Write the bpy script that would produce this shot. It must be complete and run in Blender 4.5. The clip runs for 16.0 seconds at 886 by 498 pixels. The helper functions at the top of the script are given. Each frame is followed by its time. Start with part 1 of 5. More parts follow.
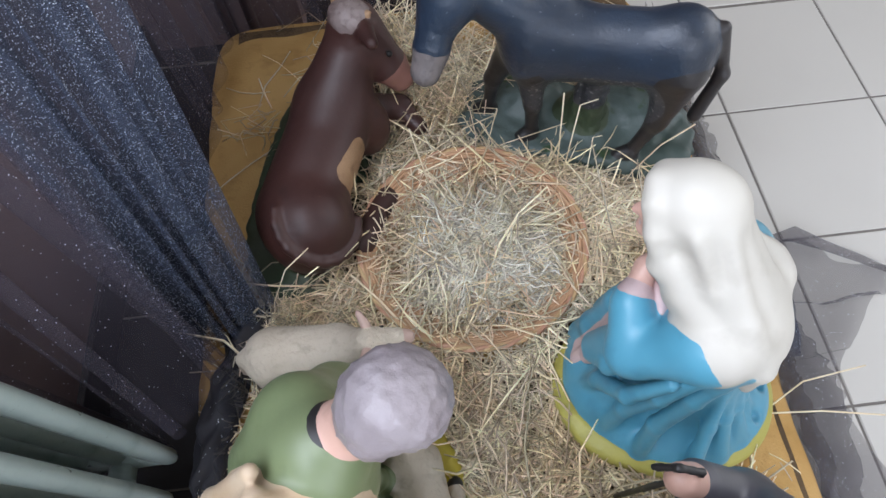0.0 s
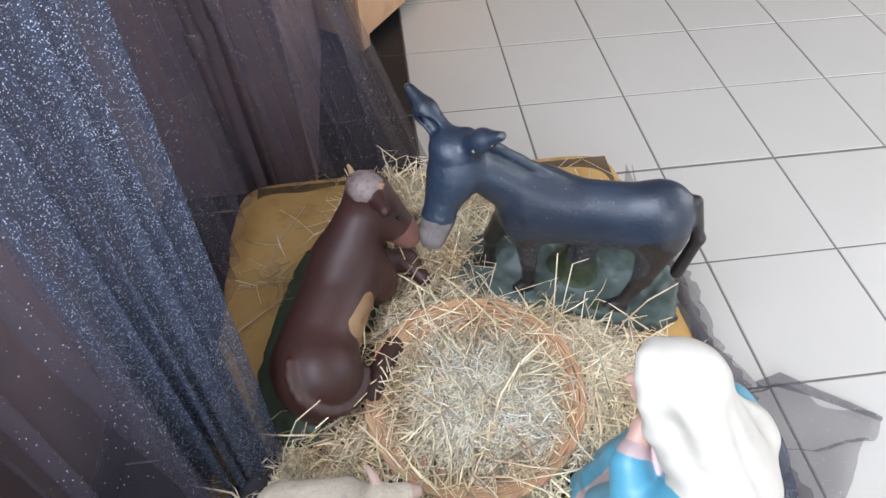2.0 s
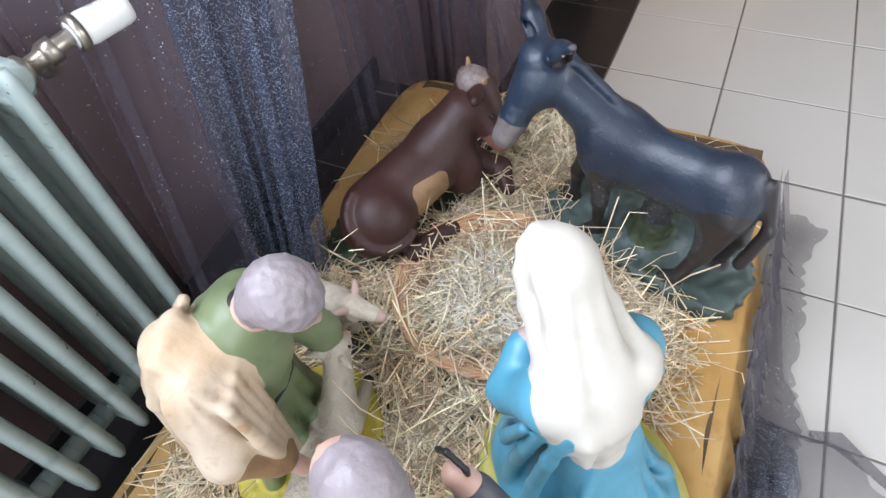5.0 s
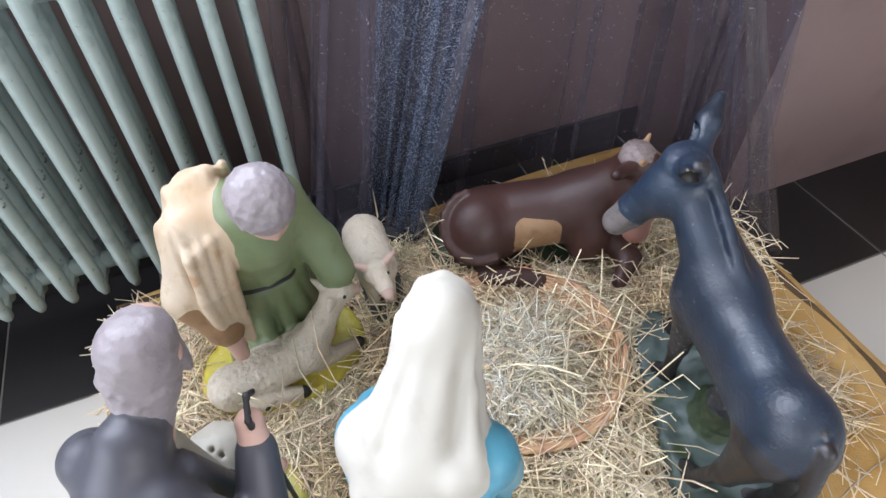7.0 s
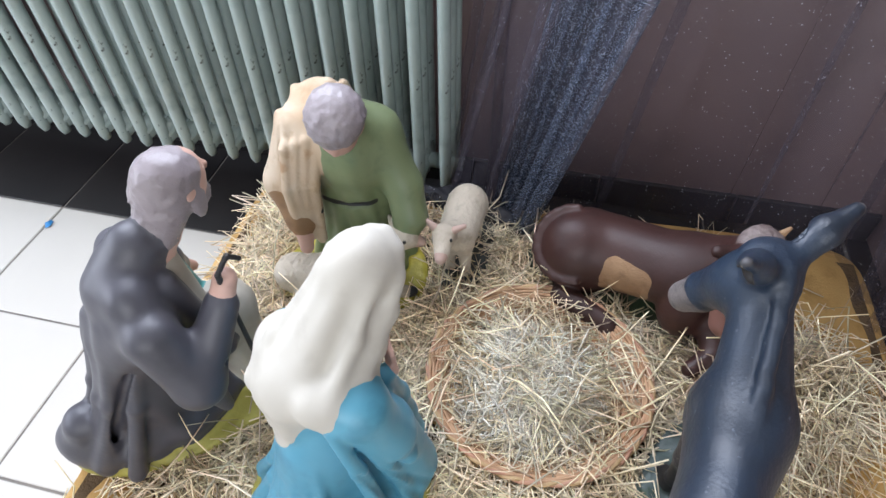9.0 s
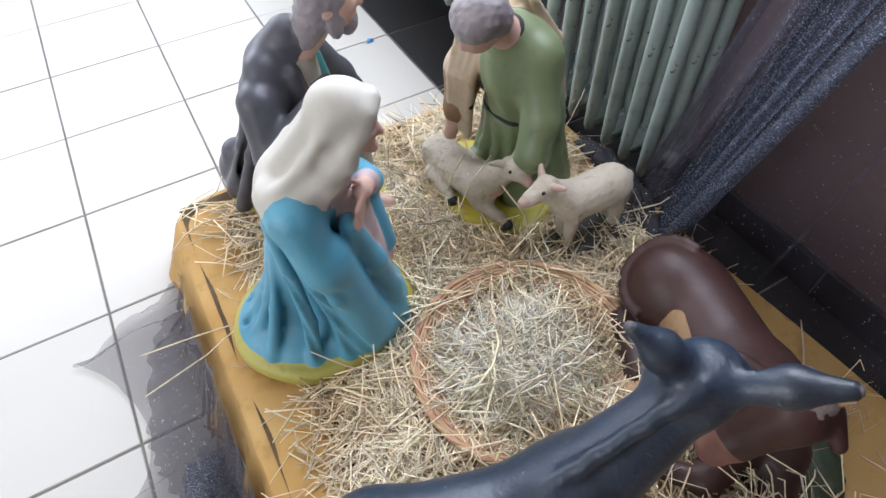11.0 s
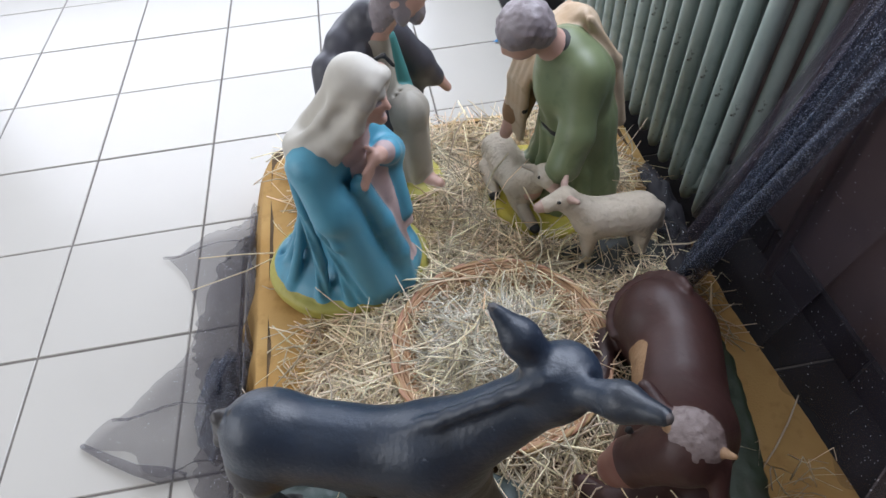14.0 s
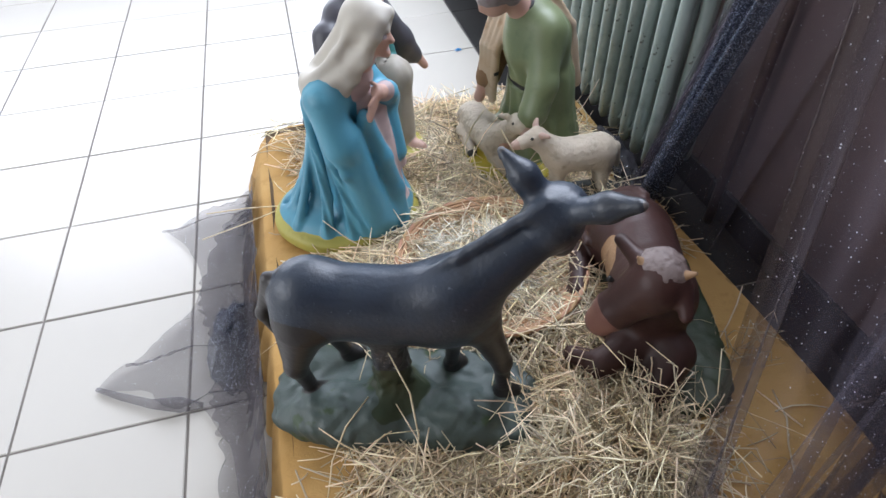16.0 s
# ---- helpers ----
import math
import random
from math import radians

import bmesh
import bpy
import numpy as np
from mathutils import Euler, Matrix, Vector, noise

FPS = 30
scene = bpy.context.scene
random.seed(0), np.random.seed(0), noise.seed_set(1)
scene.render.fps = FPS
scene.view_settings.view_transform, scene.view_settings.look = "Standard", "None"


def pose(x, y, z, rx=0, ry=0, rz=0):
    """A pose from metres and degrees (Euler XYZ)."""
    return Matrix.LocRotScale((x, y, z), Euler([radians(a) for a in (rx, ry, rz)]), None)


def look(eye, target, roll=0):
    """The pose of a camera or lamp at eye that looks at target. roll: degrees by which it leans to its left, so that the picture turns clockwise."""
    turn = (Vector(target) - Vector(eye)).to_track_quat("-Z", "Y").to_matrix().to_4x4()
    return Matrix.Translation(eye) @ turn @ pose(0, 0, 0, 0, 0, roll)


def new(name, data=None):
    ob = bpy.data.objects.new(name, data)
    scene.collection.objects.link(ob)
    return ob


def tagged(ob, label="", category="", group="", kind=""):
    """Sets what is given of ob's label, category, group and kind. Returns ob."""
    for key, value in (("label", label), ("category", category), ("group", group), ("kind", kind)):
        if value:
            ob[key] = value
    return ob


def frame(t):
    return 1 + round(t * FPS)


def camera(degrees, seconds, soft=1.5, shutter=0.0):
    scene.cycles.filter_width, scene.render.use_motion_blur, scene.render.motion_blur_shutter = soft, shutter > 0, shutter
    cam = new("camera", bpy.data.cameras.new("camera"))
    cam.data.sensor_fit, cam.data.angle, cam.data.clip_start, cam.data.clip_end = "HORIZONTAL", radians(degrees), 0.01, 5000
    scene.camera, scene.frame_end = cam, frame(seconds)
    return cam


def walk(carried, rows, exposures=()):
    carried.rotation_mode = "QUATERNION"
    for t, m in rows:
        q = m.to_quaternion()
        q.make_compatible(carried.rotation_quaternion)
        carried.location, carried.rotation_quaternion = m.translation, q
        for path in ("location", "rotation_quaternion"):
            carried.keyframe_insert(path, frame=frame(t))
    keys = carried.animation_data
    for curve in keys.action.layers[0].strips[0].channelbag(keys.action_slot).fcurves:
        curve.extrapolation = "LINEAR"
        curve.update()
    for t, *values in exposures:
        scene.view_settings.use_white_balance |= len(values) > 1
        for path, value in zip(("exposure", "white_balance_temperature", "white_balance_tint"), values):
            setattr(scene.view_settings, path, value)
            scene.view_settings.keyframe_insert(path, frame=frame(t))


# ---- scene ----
cam = camera(73.1, 16.0)
PATH = [
    (0, (-0.374, -1.162, 1.084), (-0.331, -0.236, -0.688), -4.3),
    (0.5, (-0.374, -1.114, 1.113), (-0.268, -0.112, -0.614), -1.1),
    (1, (-0.387, -1.128, 1.149), (-0.265, 0.064, -0.453), -0.7),
    (1.5, (-0.391, -1.141, 1.175), (-0.268, 0.145, -0.352), -1.2),
    (2, (-0.393, -1.154, 1.17), (-0.276, 0.103, -0.382), -1.8),
    (2.5, (-0.389, -1.174, 1.16), (-0.257, 0.045, -0.421), -1.5),
    (3, (-0.375, -1.207, 1.145), (-0.283, -0.034, -0.472), -2.9),
    (3.5, (-0.324, -1.281, 1.151), (-0.396, -0.037, -0.413), -1.2),
    (4, (-0.238, -1.34, 1.143), (-0.49, -0.095, -0.402), -3.3),
    (4.2, (-0.22, -1.33, 1.137), (-0.549, -0.109, -0.413), -4.8),
    (6.3, (0.185, -1.153, 1.14), (-0.903, -0.445, -0.381), -3.7),
    (6.5, (0.182, -1.112, 1.13), (-0.968, -0.482, -0.38), -2.8),
    (7, (0.18, -1.032, 1.113), (-1.074, -0.54, -0.366), -1.0),
    (7.5, (0.227, -0.936, 1.128), (-1.069, -0.767, -0.385), -5.0),
    (8, (0.31, -0.856, 1.126), (-1.051, -0.977, -0.335), -5.8),
    (10.3, (0.09, -0.492, 1.078), (-0.862, -1.27, -0.5), -0.4),
    (10.5, (0.08, -0.437, 1.09), (-0.704, -1.4, -0.477), -4.1),
    (11, (0.027, -0.351, 1.079), (-0.558, -1.46, -0.479), -2.2),
    (11.5, (0.021, -0.305, 1.095), (-0.485, -1.462, -0.456), -2.0),
    (12, (-0.07, -0.289, 1.092), (-0.353, -1.47, -0.497), -2.3),
    (12.5, (-0.095, -0.272, 1.133), (-0.454, -1.494, -0.409), -1.2),
    (13, (-0.11, -0.251, 1.163), (-0.491, -1.606, -0.258), 1.7),
    (13.5, (-0.17, -0.244, 1.14), (-0.414, -1.521, -0.38), -1.7),
    (14, (-0.166, -0.188, 1.114), (-0.299, -1.469, -0.417), -4.8),
    (14.5, (-0.125, -0.091, 1.091), (-0.403, -1.412, -0.386), -0.2),
    (15, (-0.082, 0.004, 1.066), (-0.381, -1.349, -0.377), -1.5),
    (15.5, (-0.053, 0.044, 1.064), (-0.331, -1.35, -0.343), -3.0),
    (16, (-0.027, 0.066, 1.062), (-0.355, -1.314, -0.347), -1.9),
]
walk(cam, [(t, look(eye, target, roll)) for t, eye, target, roll in PATH], exposures=[(0.0, -0.45), (0.6, -0.36), (1.4, -0.04), (4.2, -0.02), (6.3, -0.06), (8.2, -0.06), (10.3, -0.04), (11.2, -0.12), (12.4, -0.28), (13.0, -0.53), (14.4, -0.40), (15.0, -0.22), (16.0, -0.10)])


# ---- light ----
world = bpy.data.worlds.new("world")
scene.world = world
world.use_nodes = True
wn = world.node_tree.nodes
sky = wn.new("ShaderNodeTexSky")
sky.sky_type, sky.sun_disc = "NISHITA", False
sky.sun_elevation, sky.sun_rotation = radians(38), radians(150)
wn["Background"].inputs["Strength"].default_value = 0.12
world.node_tree.links.new(sky.outputs["Color"], wn["Background"].inputs["Color"])



def window_light(name, place, turn, width, height, power, tint=(0.88, 0.95, 1.115)):
    lamp = bpy.data.lights.new(name, "AREA")
    lamp.shape, lamp.size, lamp.size_y, lamp.energy, lamp.color = "RECTANGLE", width, height, power, tint
    ob = new(name, lamp)
    ob.matrix_world = pose(*place, *turn)
    return ob


window_light("window_light_west", (-1.02, -1.72, 1.95), (0, -62, 0), 1.3, 2.1, 98)
window_light("window_light_east", (3.36, -0.2, 1.65), (0, 90, 0), 1.9, 3.2, 90, (0.96, 0.97, 1.02))
window_light("window_light_south", (1.0, -4.16, 1.65), (90, 0, 0), 3.2, 1.9, 90)


# ---- materials ----
def mat(name, color, rough=0.6, color2=None, scale=30.0, bump=0.0, bump_scale=None, metal=0.0, speck=None, island=0.0, coat=0.0, stretch=None, spec=0.5, deep=0.8):
    """Paint with two scales of mottling, an optional speckle colour and fine relief."""
    m = bpy.data.materials.new(name)
    m.use_nodes = True
    n, ln = m.node_tree.nodes, m.node_tree.links
    b = n["Principled BSDF"]
    b.inputs["Roughness"].default_value = rough
    b.inputs["Metallic"].default_value = metal
    b.inputs["Specular IOR Level"].default_value = spec
    b.inputs["Coat Weight"].default_value = coat
    b.inputs["Coat Roughness"].default_value = 0.42
    tc = n.new("ShaderNodeTexCoord")
    mp = n.new("ShaderNodeMapping")
    ln.new(tc.outputs["Object"], mp.inputs["Vector"])
    if stretch:
        mp.inputs["Scale"].default_value = stretch

    def tex(s, detail):
        t = n.new("ShaderNodeTexNoise")
        t.inputs["Scale"].default_value, t.inputs["Detail"].default_value = s, detail
        ln.new(mp.outputs["Vector"], t.inputs["Vector"])
        return t

    def mix(f, a, c):
        x = n.new("ShaderNodeMix")
        x.data_type = "RGBA"
        ln.new(f, x.inputs["Factor"])
        for v, sock in ((a, x.inputs[6]), (c, x.inputs[7])):
            if isinstance(v, tuple):
                sock.default_value = (*v, 1)
            else:
                ln.new(v, sock)
        return x.outputs[2]

    def ramp(v, lo, hi):
        r = n.new("ShaderNodeMapRange")
        r.inputs["From Min"].default_value, r.inputs["From Max"].default_value = lo, hi
        ln.new(v, r.inputs["Value"])
        return r.outputs["Result"]

    c2 = color2 or tuple(v * 0.72 for v in color)
    big, fine = tex(scale * 0.2, 3), tex(scale, 6)
    col = mix(ramp(big.outputs["Fac"], 0.35, 0.68), color, c2)
    col = mix(ramp(fine.outputs["Fac"], 0.55, 0.8), col, tuple(v * deep for v in c2))
    if island:
        g = n.new("ShaderNodeNewGeometry")
        hsv = n.new("ShaderNodeHueSaturation")
        ln.new(col, hsv.inputs["Color"])
        vr = n.new("ShaderNodeMapRange")
        vr.inputs["To Min"].default_value, vr.inputs["To Max"].default_value = 1 - island, 1 + island
        ln.new(g.outputs["Random Per Island"], vr.inputs["Value"])
        ln.new(vr.outputs["Result"], hsv.inputs["Value"])
        wn2 = n.new("ShaderNodeTexWhiteNoise")
        wn2.noise_dimensions = "1D"
        ln.new(g.outputs["Random Per Island"], wn2.inputs["W"])
        hr = n.new("ShaderNodeMapRange")
        hr.inputs["To Min"].default_value, hr.inputs["To Max"].default_value = 0.474, 0.516
        ln.new(wn2.outputs["Value"], hr.inputs["Value"])
        ln.new(hr.outputs["Result"], hsv.inputs["Hue"])
        col = hsv.outputs["Color"]
    if speck:
        sp = tex(speck[1], 4)
        col = mix(ramp(sp.outputs["Fac"], speck[2], speck[2] + 0.06), col, speck[0])
    ln.new(col, b.inputs["Base Color"])
    rr = n.new("ShaderNodeMapRange")
    rr.inputs["To Min"].default_value, rr.inputs["To Max"].default_value = max(0, rough - 0.5 * (1 - deep)), min(1, rough + 0.6 * (1 - deep))
    ln.new(fine.outputs["Fac"], rr.inputs["Value"])
    ln.new(rr.outputs["Result"], b.inputs["Roughness"])
    if bump:
        bt = tex(bump_scale or scale * 4, 4)
        bn = n.new("ShaderNodeBump")
        bn.inputs["Strength"].default_value, bn.inputs["Distance"].default_value = bump, 0.004
        ln.new(bt.outputs["Fac"], bn.inputs["Height"])
        ln.new(bn.outputs["Normal"], b.inputs["Normal"])
    return m


def tulle_mat(name, cover, tint, glitter, sheen=0.5, grain=330):
    """Fine net: partly see-through, with small silver flakes."""
    m = bpy.data.materials.new(name)
    m.use_nodes = True
    n, ln = m.node_tree.nodes, m.node_tree.links
    out, b = n["Material Output"], n["Principled BSDF"]
    b.inputs["Roughness"].default_value = 0.75
    b.inputs["Base Color"].default_value = (*tint, 1)
    b.inputs["Sheen Weight"].default_value = sheen
    b.inputs["Sheen Roughness"].default_value = 0.35
    b.inputs["Sheen Tint"].default_value = (0.75, 0.82, 1.0, 1)
    tc = n.new("ShaderNodeTexCoord")
    v = n.new("ShaderNodeTexVoronoi")
    v.inputs["Scale"].default_value = grain
    v.inputs["Randomness"].default_value = 1.0
    ln.new(tc.outputs["Object"], v.inputs["Vector"])
    near = n.new("ShaderNodeMath")
    near.operation, near.inputs[1].default_value = "LESS_THAN", 0.25
    ln.new(v.outputs["Distance"], near.inputs[0])
    pick = n.new("ShaderNodeSeparateColor")
    ln.new(v.outputs["Color"], pick.inputs["Color"])
    few = n.new("ShaderNodeMath")
    few.operation, few.inputs[1].default_value = "LESS_THAN", glitter
    ln.new(pick.outputs["Red"], few.inputs[0])
    spot = n.new("ShaderNodeMath")
    spot.operation = "MULTIPLY"
    ln.new(near.outputs[0], spot.inputs[0])
    ln.new(few.outputs[0], spot.inputs[1])
    flake = n.new("ShaderNodeBsdfPrincipled")
    flake.inputs["Base Color"].default_value = (0.85, 0.88, 0.95, 1)
    flake.inputs["Roughness"].default_value = 0.38
    flake.inputs["Metallic"].default_value = 0.75
    clear = n.new("ShaderNodeBsdfTransparent")
    net = n.new("ShaderNodeMixShader")
    wide = n.new("ShaderNodeTexNoise")
    wide.inputs["Scale"].default_value = 6
    ln.new(tc.outputs["Object"], wide.inputs["Vector"])
    cr = n.new("ShaderNodeMapRange")
    cr.inputs["To Min"].default_value, cr.inputs["To Max"].default_value = cover - 0.12, cover + 0.12
    ln.new(wide.outputs["Fac"], cr.inputs["Value"])
    ln.new(cr.outputs["Result"], net.inputs["Fac"])
    ln.new(clear.outputs[0], net.inputs[1])
    ln.new(b.outputs[0], net.inputs[2])
    last = n.new("ShaderNodeMixShader")
    ln.new(spot.outputs[0], last.inputs["Fac"])
    ln.new(net.outputs[0], last.inputs[1])
    ln.new(flake.outputs[0], last.inputs[2])
    ln.new(last.outputs[0], out.inputs["Surface"])
    return m


M = {}
M["white_tile"] = mat("white_tile", (0.57, 0.545, 0.50), 0.24, (0.555, 0.53, 0.485), 6, 0.0, deep=0.985)
M["black_tile"] = mat("black_tile", (0.016, 0.015, 0.016), 0.42, (0.024, 0.022, 0.022), 8, 0.02, spec=0.3)
M["grout"] = mat("grout", (0.21, 0.19, 0.17), 0.95, None, 40, 0.3)
M["wall"] = mat("brown_wall_paint", (0.215, 0.148, 0.146), 0.34, (0.185, 0.125, 0.122), 7, 0.12, 30, coat=0.5, spec=0.7)
M["plaster"] = mat("plaster", (0.56, 0.55, 0.52), 0.85, None, 8, 0.1)
M["radiator"] = mat("radiator_enamel", (0.38, 0.45, 0.43), 0.36, (0.30, 0.37, 0.35), 30, 0.2, 60, speck=((0.06, 0.06, 0.05), 48, 0.66))
M["chrome"] = mat("worn_brass", (0.55, 0.50, 0.43), 0.35, None, 60, metal=0.9)
M["plastic"] = mat("white_plastic", (0.75, 0.75, 0.73), 0.4, (0.7, 0.7, 0.68), 12)
M["pipe"] = mat("pipe_paint", (0.13, 0.085, 0.08), 0.45, None, 20)
M["pine"] = mat("varnished_wood", (0.55, 0.33, 0.19), 0.4, (0.47, 0.27, 0.15), 12, 0.08, 40, stretch=(1, 6, 1))
M["cloth"] = mat("ochre_cloth", (0.60, 0.38, 0.145), 0.85, (0.45, 0.255, 0.075), 26, 0.3, 260)
M["straw"] = mat("straw", (0.89, 0.80, 0.59), 0.45, (0.68, 0.53, 0.32), 40, island=0.46)
M["hay"] = mat("hay_chaff", (0.90, 0.87, 0.77), 0.55, (0.72, 0.66, 0.50), 60, island=0.4)
# matted bedding brown, darkened to stand in for shade between the stalks
M["shaded_litter"] = mat("shaded_straw_mat", (0.15, 0.095, 0.048), 0.9, (0.07, 0.042, 0.02), 45, 0.9, 160)
M["wicker"] = mat("wicker", (0.60, 0.39, 0.23), 0.55, (0.48, 0.28, 0.15), 30, 0.3, 200, island=0.15)
M["tulle"] = tulle_mat("dark_tulle", 0.25, (0.095, 0.083, 0.115), 0.04, 0.08)
M["tulle_dense"] = tulle_mat("gathered_tulle", 0.44, (0.046, 0.060, 0.100), 0.40, 0.12, 520)
M["tulle_knot"] = tulle_mat("bunched_tulle", 0.85, (0.020, 0.019, 0.026), 0.05, 0.05)
M["tulle_hem"] = tulle_mat("doubled_tulle", 0.46, (0.11, 0.088, 0.085), 0.04, 0.1)
M["tulle_skirt"] = tulle_mat("skirt_tulle", 0.42, (0.070, 0.062, 0.078), 0.08, 0.08)
M["tulle_floor"] = tulle_mat("floor_tulle", 0.40, (0.10, 0.088, 0.10), 0.05)
# statue paints
M["skin"] = mat("skin_paint", (0.60, 0.38, 0.31), 0.45, (0.54, 0.32, 0.25), 30, 0.05, coat=0.15)
M["veil"] = mat("cream_paint", (0.53, 0.50, 0.44), 0.55, (0.47, 0.43, 0.365), 14, 0.06, coat=0.05)
M["blue"] = mat("blue_paint", (0.095, 0.33, 0.45), 0.42, (0.06, 0.25, 0.36), 18, 0.08, coat=0.2)
M["pink"] = mat("pale_pink_paint", (0.60, 0.45, 0.44), 0.5, None, 20, 0.05)
M["moss"] = mat("mossy_base_paint", (0.46, 0.41, 0.10), 0.5, (0.36, 0.33, 0.07), 30, 0.3, 120)
M["yellow"] = mat("yellow_base_paint", (0.58, 0.47, 0.06), 0.45, (0.42, 0.36, 0.05), 30, 0.3, 120)
M["greyrobe"] = mat("slate_robe_paint", (0.064, 0.062, 0.076), 0.45, (0.044, 0.042, 0.052), 16, 0.08, coat=0.2)
M["teal"] = mat("teal_paint", (0.05, 0.21, 0.20), 0.45, None, 20)
M["stone"] = mat("beige_robe_paint", (0.40, 0.37, 0.31), 0.5, (0.34, 0.31, 0.26), 16, 0.06)
M["hair"] = mat("grey_hair_paint", (0.30, 0.262, 0.275), 0.45, (0.21, 0.175, 0.185), 40, 0.3, 150, coat=0.2)
M["green"] = mat("green_tunic_paint", (0.195, 0.240, 0.120), 0.45, (0.125, 0.165, 0.070), 24, 0.08, coat=0.45)
M["fleece_cloak"] = mat("worn_cloak_paint", (0.62, 0.52, 0.40), 0.55, (0.50, 0.34, 0.20), 40, 0.25, 90, speck=((0.44, 0.28, 0.16), 16, 0.64))
M["fur_cloak"] = mat("brown_cloak_paint", (0.30, 0.17, 0.08), 0.6, (0.22, 0.12, 0.06), 30, 0.3, 90)
M["dark"] = mat("black_paint", (0.02, 0.018, 0.018), 0.45, None, 30)
M["wool"] = mat("wool_paint", (0.58, 0.51, 0.41), 0.65, (0.46, 0.39, 0.30), 60, 0.6, 150)
M["woolpink"] = mat("muzzle_paint", (0.58, 0.40, 0.33), 0.5, None, 30)
M["darkbase"] = mat("dark_base_paint", (0.055, 0.06, 0.055), 0.5, None, 30, 0.3, 100)
M["donkey"] = mat("donkey_paint", (0.008, 0.014, 0.026), 0.42, (0.018, 0.033, 0.060), 40, 0.3, 160, coat=0.4, speck=((0.08, 0.10, 0.13), 130, 0.68), spec=0.5)
M["donkey_light"] = mat("donkey_muzzle_paint", (0.20, 0.172, 0.165), 0.5, (0.06, 0.060, 0.066), 60, 0.3)
M["donkey_belly"] = mat("donkey_belly_paint", (0.060, 0.055, 0.055), 0.5, (0.020, 0.022, 0.028), 70, 0.5, 160, speck=((0.20, 0.185, 0.18), 150, 0.60), coat=0.3)
M["donkey_dark"] = mat("donkey_leg_paint", (0.014, 0.011, 0.012), 0.42, (0.026, 0.021, 0.020), 30, 0.2, coat=0.3)
M["ox"] = mat("ox_paint", (0.056, 0.020, 0.016), 0.50, (0.036, 0.013, 0.011), 22, 0.2, 90, coat=0.06, speck=((0.11, 0.05, 0.04), 120, 0.72))
M["ox_patch"] = mat("chipped_plaster", (0.36, 0.22, 0.12), 0.6, (0.25, 0.14, 0.07), 45, 0.4)
M["ox_poll"] = mat("worn_poll_paint", (0.25, 0.20, 0.19), 0.6, (0.11, 0.065, 0.055), 70, 0.5, 120)
M["ox_nose"] = mat("ox_muzzle_paint", (0.24, 0.11, 0.085), 0.5, None, 30)
M["rock"] = mat("green_rock_paint", (0.092, 0.124, 0.118), 0.5, (0.036, 0.054, 0.044), 26, 0.5, 60, speck=((0.035, 0.065, 0.025), 22, 0.62))
M["rockgreen"] = mat("dark_green_base_paint", (0.03, 0.06, 0.03), 0.5, (0.05, 0.05, 0.025), 20, 0.35, 60)
M["blue_ink"] = mat("blue_paper", (0.03, 0.22, 0.5), 0.6)


# ---- mesh helpers ----
def mesh_object(name, verts, faces, mats, parent=None, label="", smooth=True, index=None):
    me = bpy.data.meshes.new(name)
    me.from_pydata(verts.tolist() if hasattr(verts, "tolist") else verts, [], faces.tolist() if hasattr(faces, "tolist") else faces)
    for m in mats if isinstance(mats, (list, tuple)) else [mats]:
        me.materials.append(m)
    me.polygons.foreach_set("use_smooth", [smooth] * len(me.polygons))
    if index is not None:
        me.polygons.foreach_set("material_index", [int(v) for v in index])
    me.update()
    ob = new(name, me)
    if parent:
        ob.parent = parent
    if label:
        ob["label"] = label
    return ob


def part(name, bm, material, parent=None, label="", smooth=False):
    me = bpy.data.meshes.new(name)
    bm.normal_update()
    bm.to_mesh(me)
    bm.free()
    me.materials.append(material)
    me.polygons.foreach_set("use_smooth", [smooth] * len(me.polygons))
    ob = new(name, me)
    if parent:
        ob.parent = parent
    if label:
        ob["label"] = label
    return ob


def box(bm, lo, hi, bevel=0.0):
    c = [(a + b) / 2 for a, b in zip(lo, hi)]
    s = [b - a for a, b in zip(lo, hi)]
    r = bmesh.ops.create_cube(bm, size=1, matrix=Matrix.LocRotScale(c, None, s))
    if bevel:
        edges = list({e for v in r["verts"] for e in v.link_edges})
        bmesh.ops.bevel(bm, geom=edges, offset=bevel, segments=2, affect="EDGES")


def tube(bm, pts, radii, sides=10, flat=1.0, cap=True):
    """A round tube along points; radii per point."""
    rings = []
    pts = [Vector(p) for p in pts]
    for i, p in enumerate(pts):
        d = (pts[min(i + 1, len(pts) - 1)] - pts[max(i - 1, 0)]).normalized()
        up = Vector((0, 0, 1)) if abs(d.z) < 0.9 else Vector((0, 1, 0))
        a = d.cross(up).normalized()
        b = a.cross(d)
        r = radii[i] if hasattr(radii, "__len__") else radii
        rings.append([bm.verts.new(p + r * (math.cos(2 * math.pi * k / sides) * a * flat + math.sin(2 * math.pi * k / sides) * b)) for k in range(sides)])
    for q, w in zip(rings, rings[1:]):
        for k in range(sides):
            bm.faces.new((q[k], q[(k + 1) % sides], w[(k + 1) % sides], w[k]))
    if cap:
        bm.faces.new(rings[0][::-1])
        bm.faces.new(rings[-1])


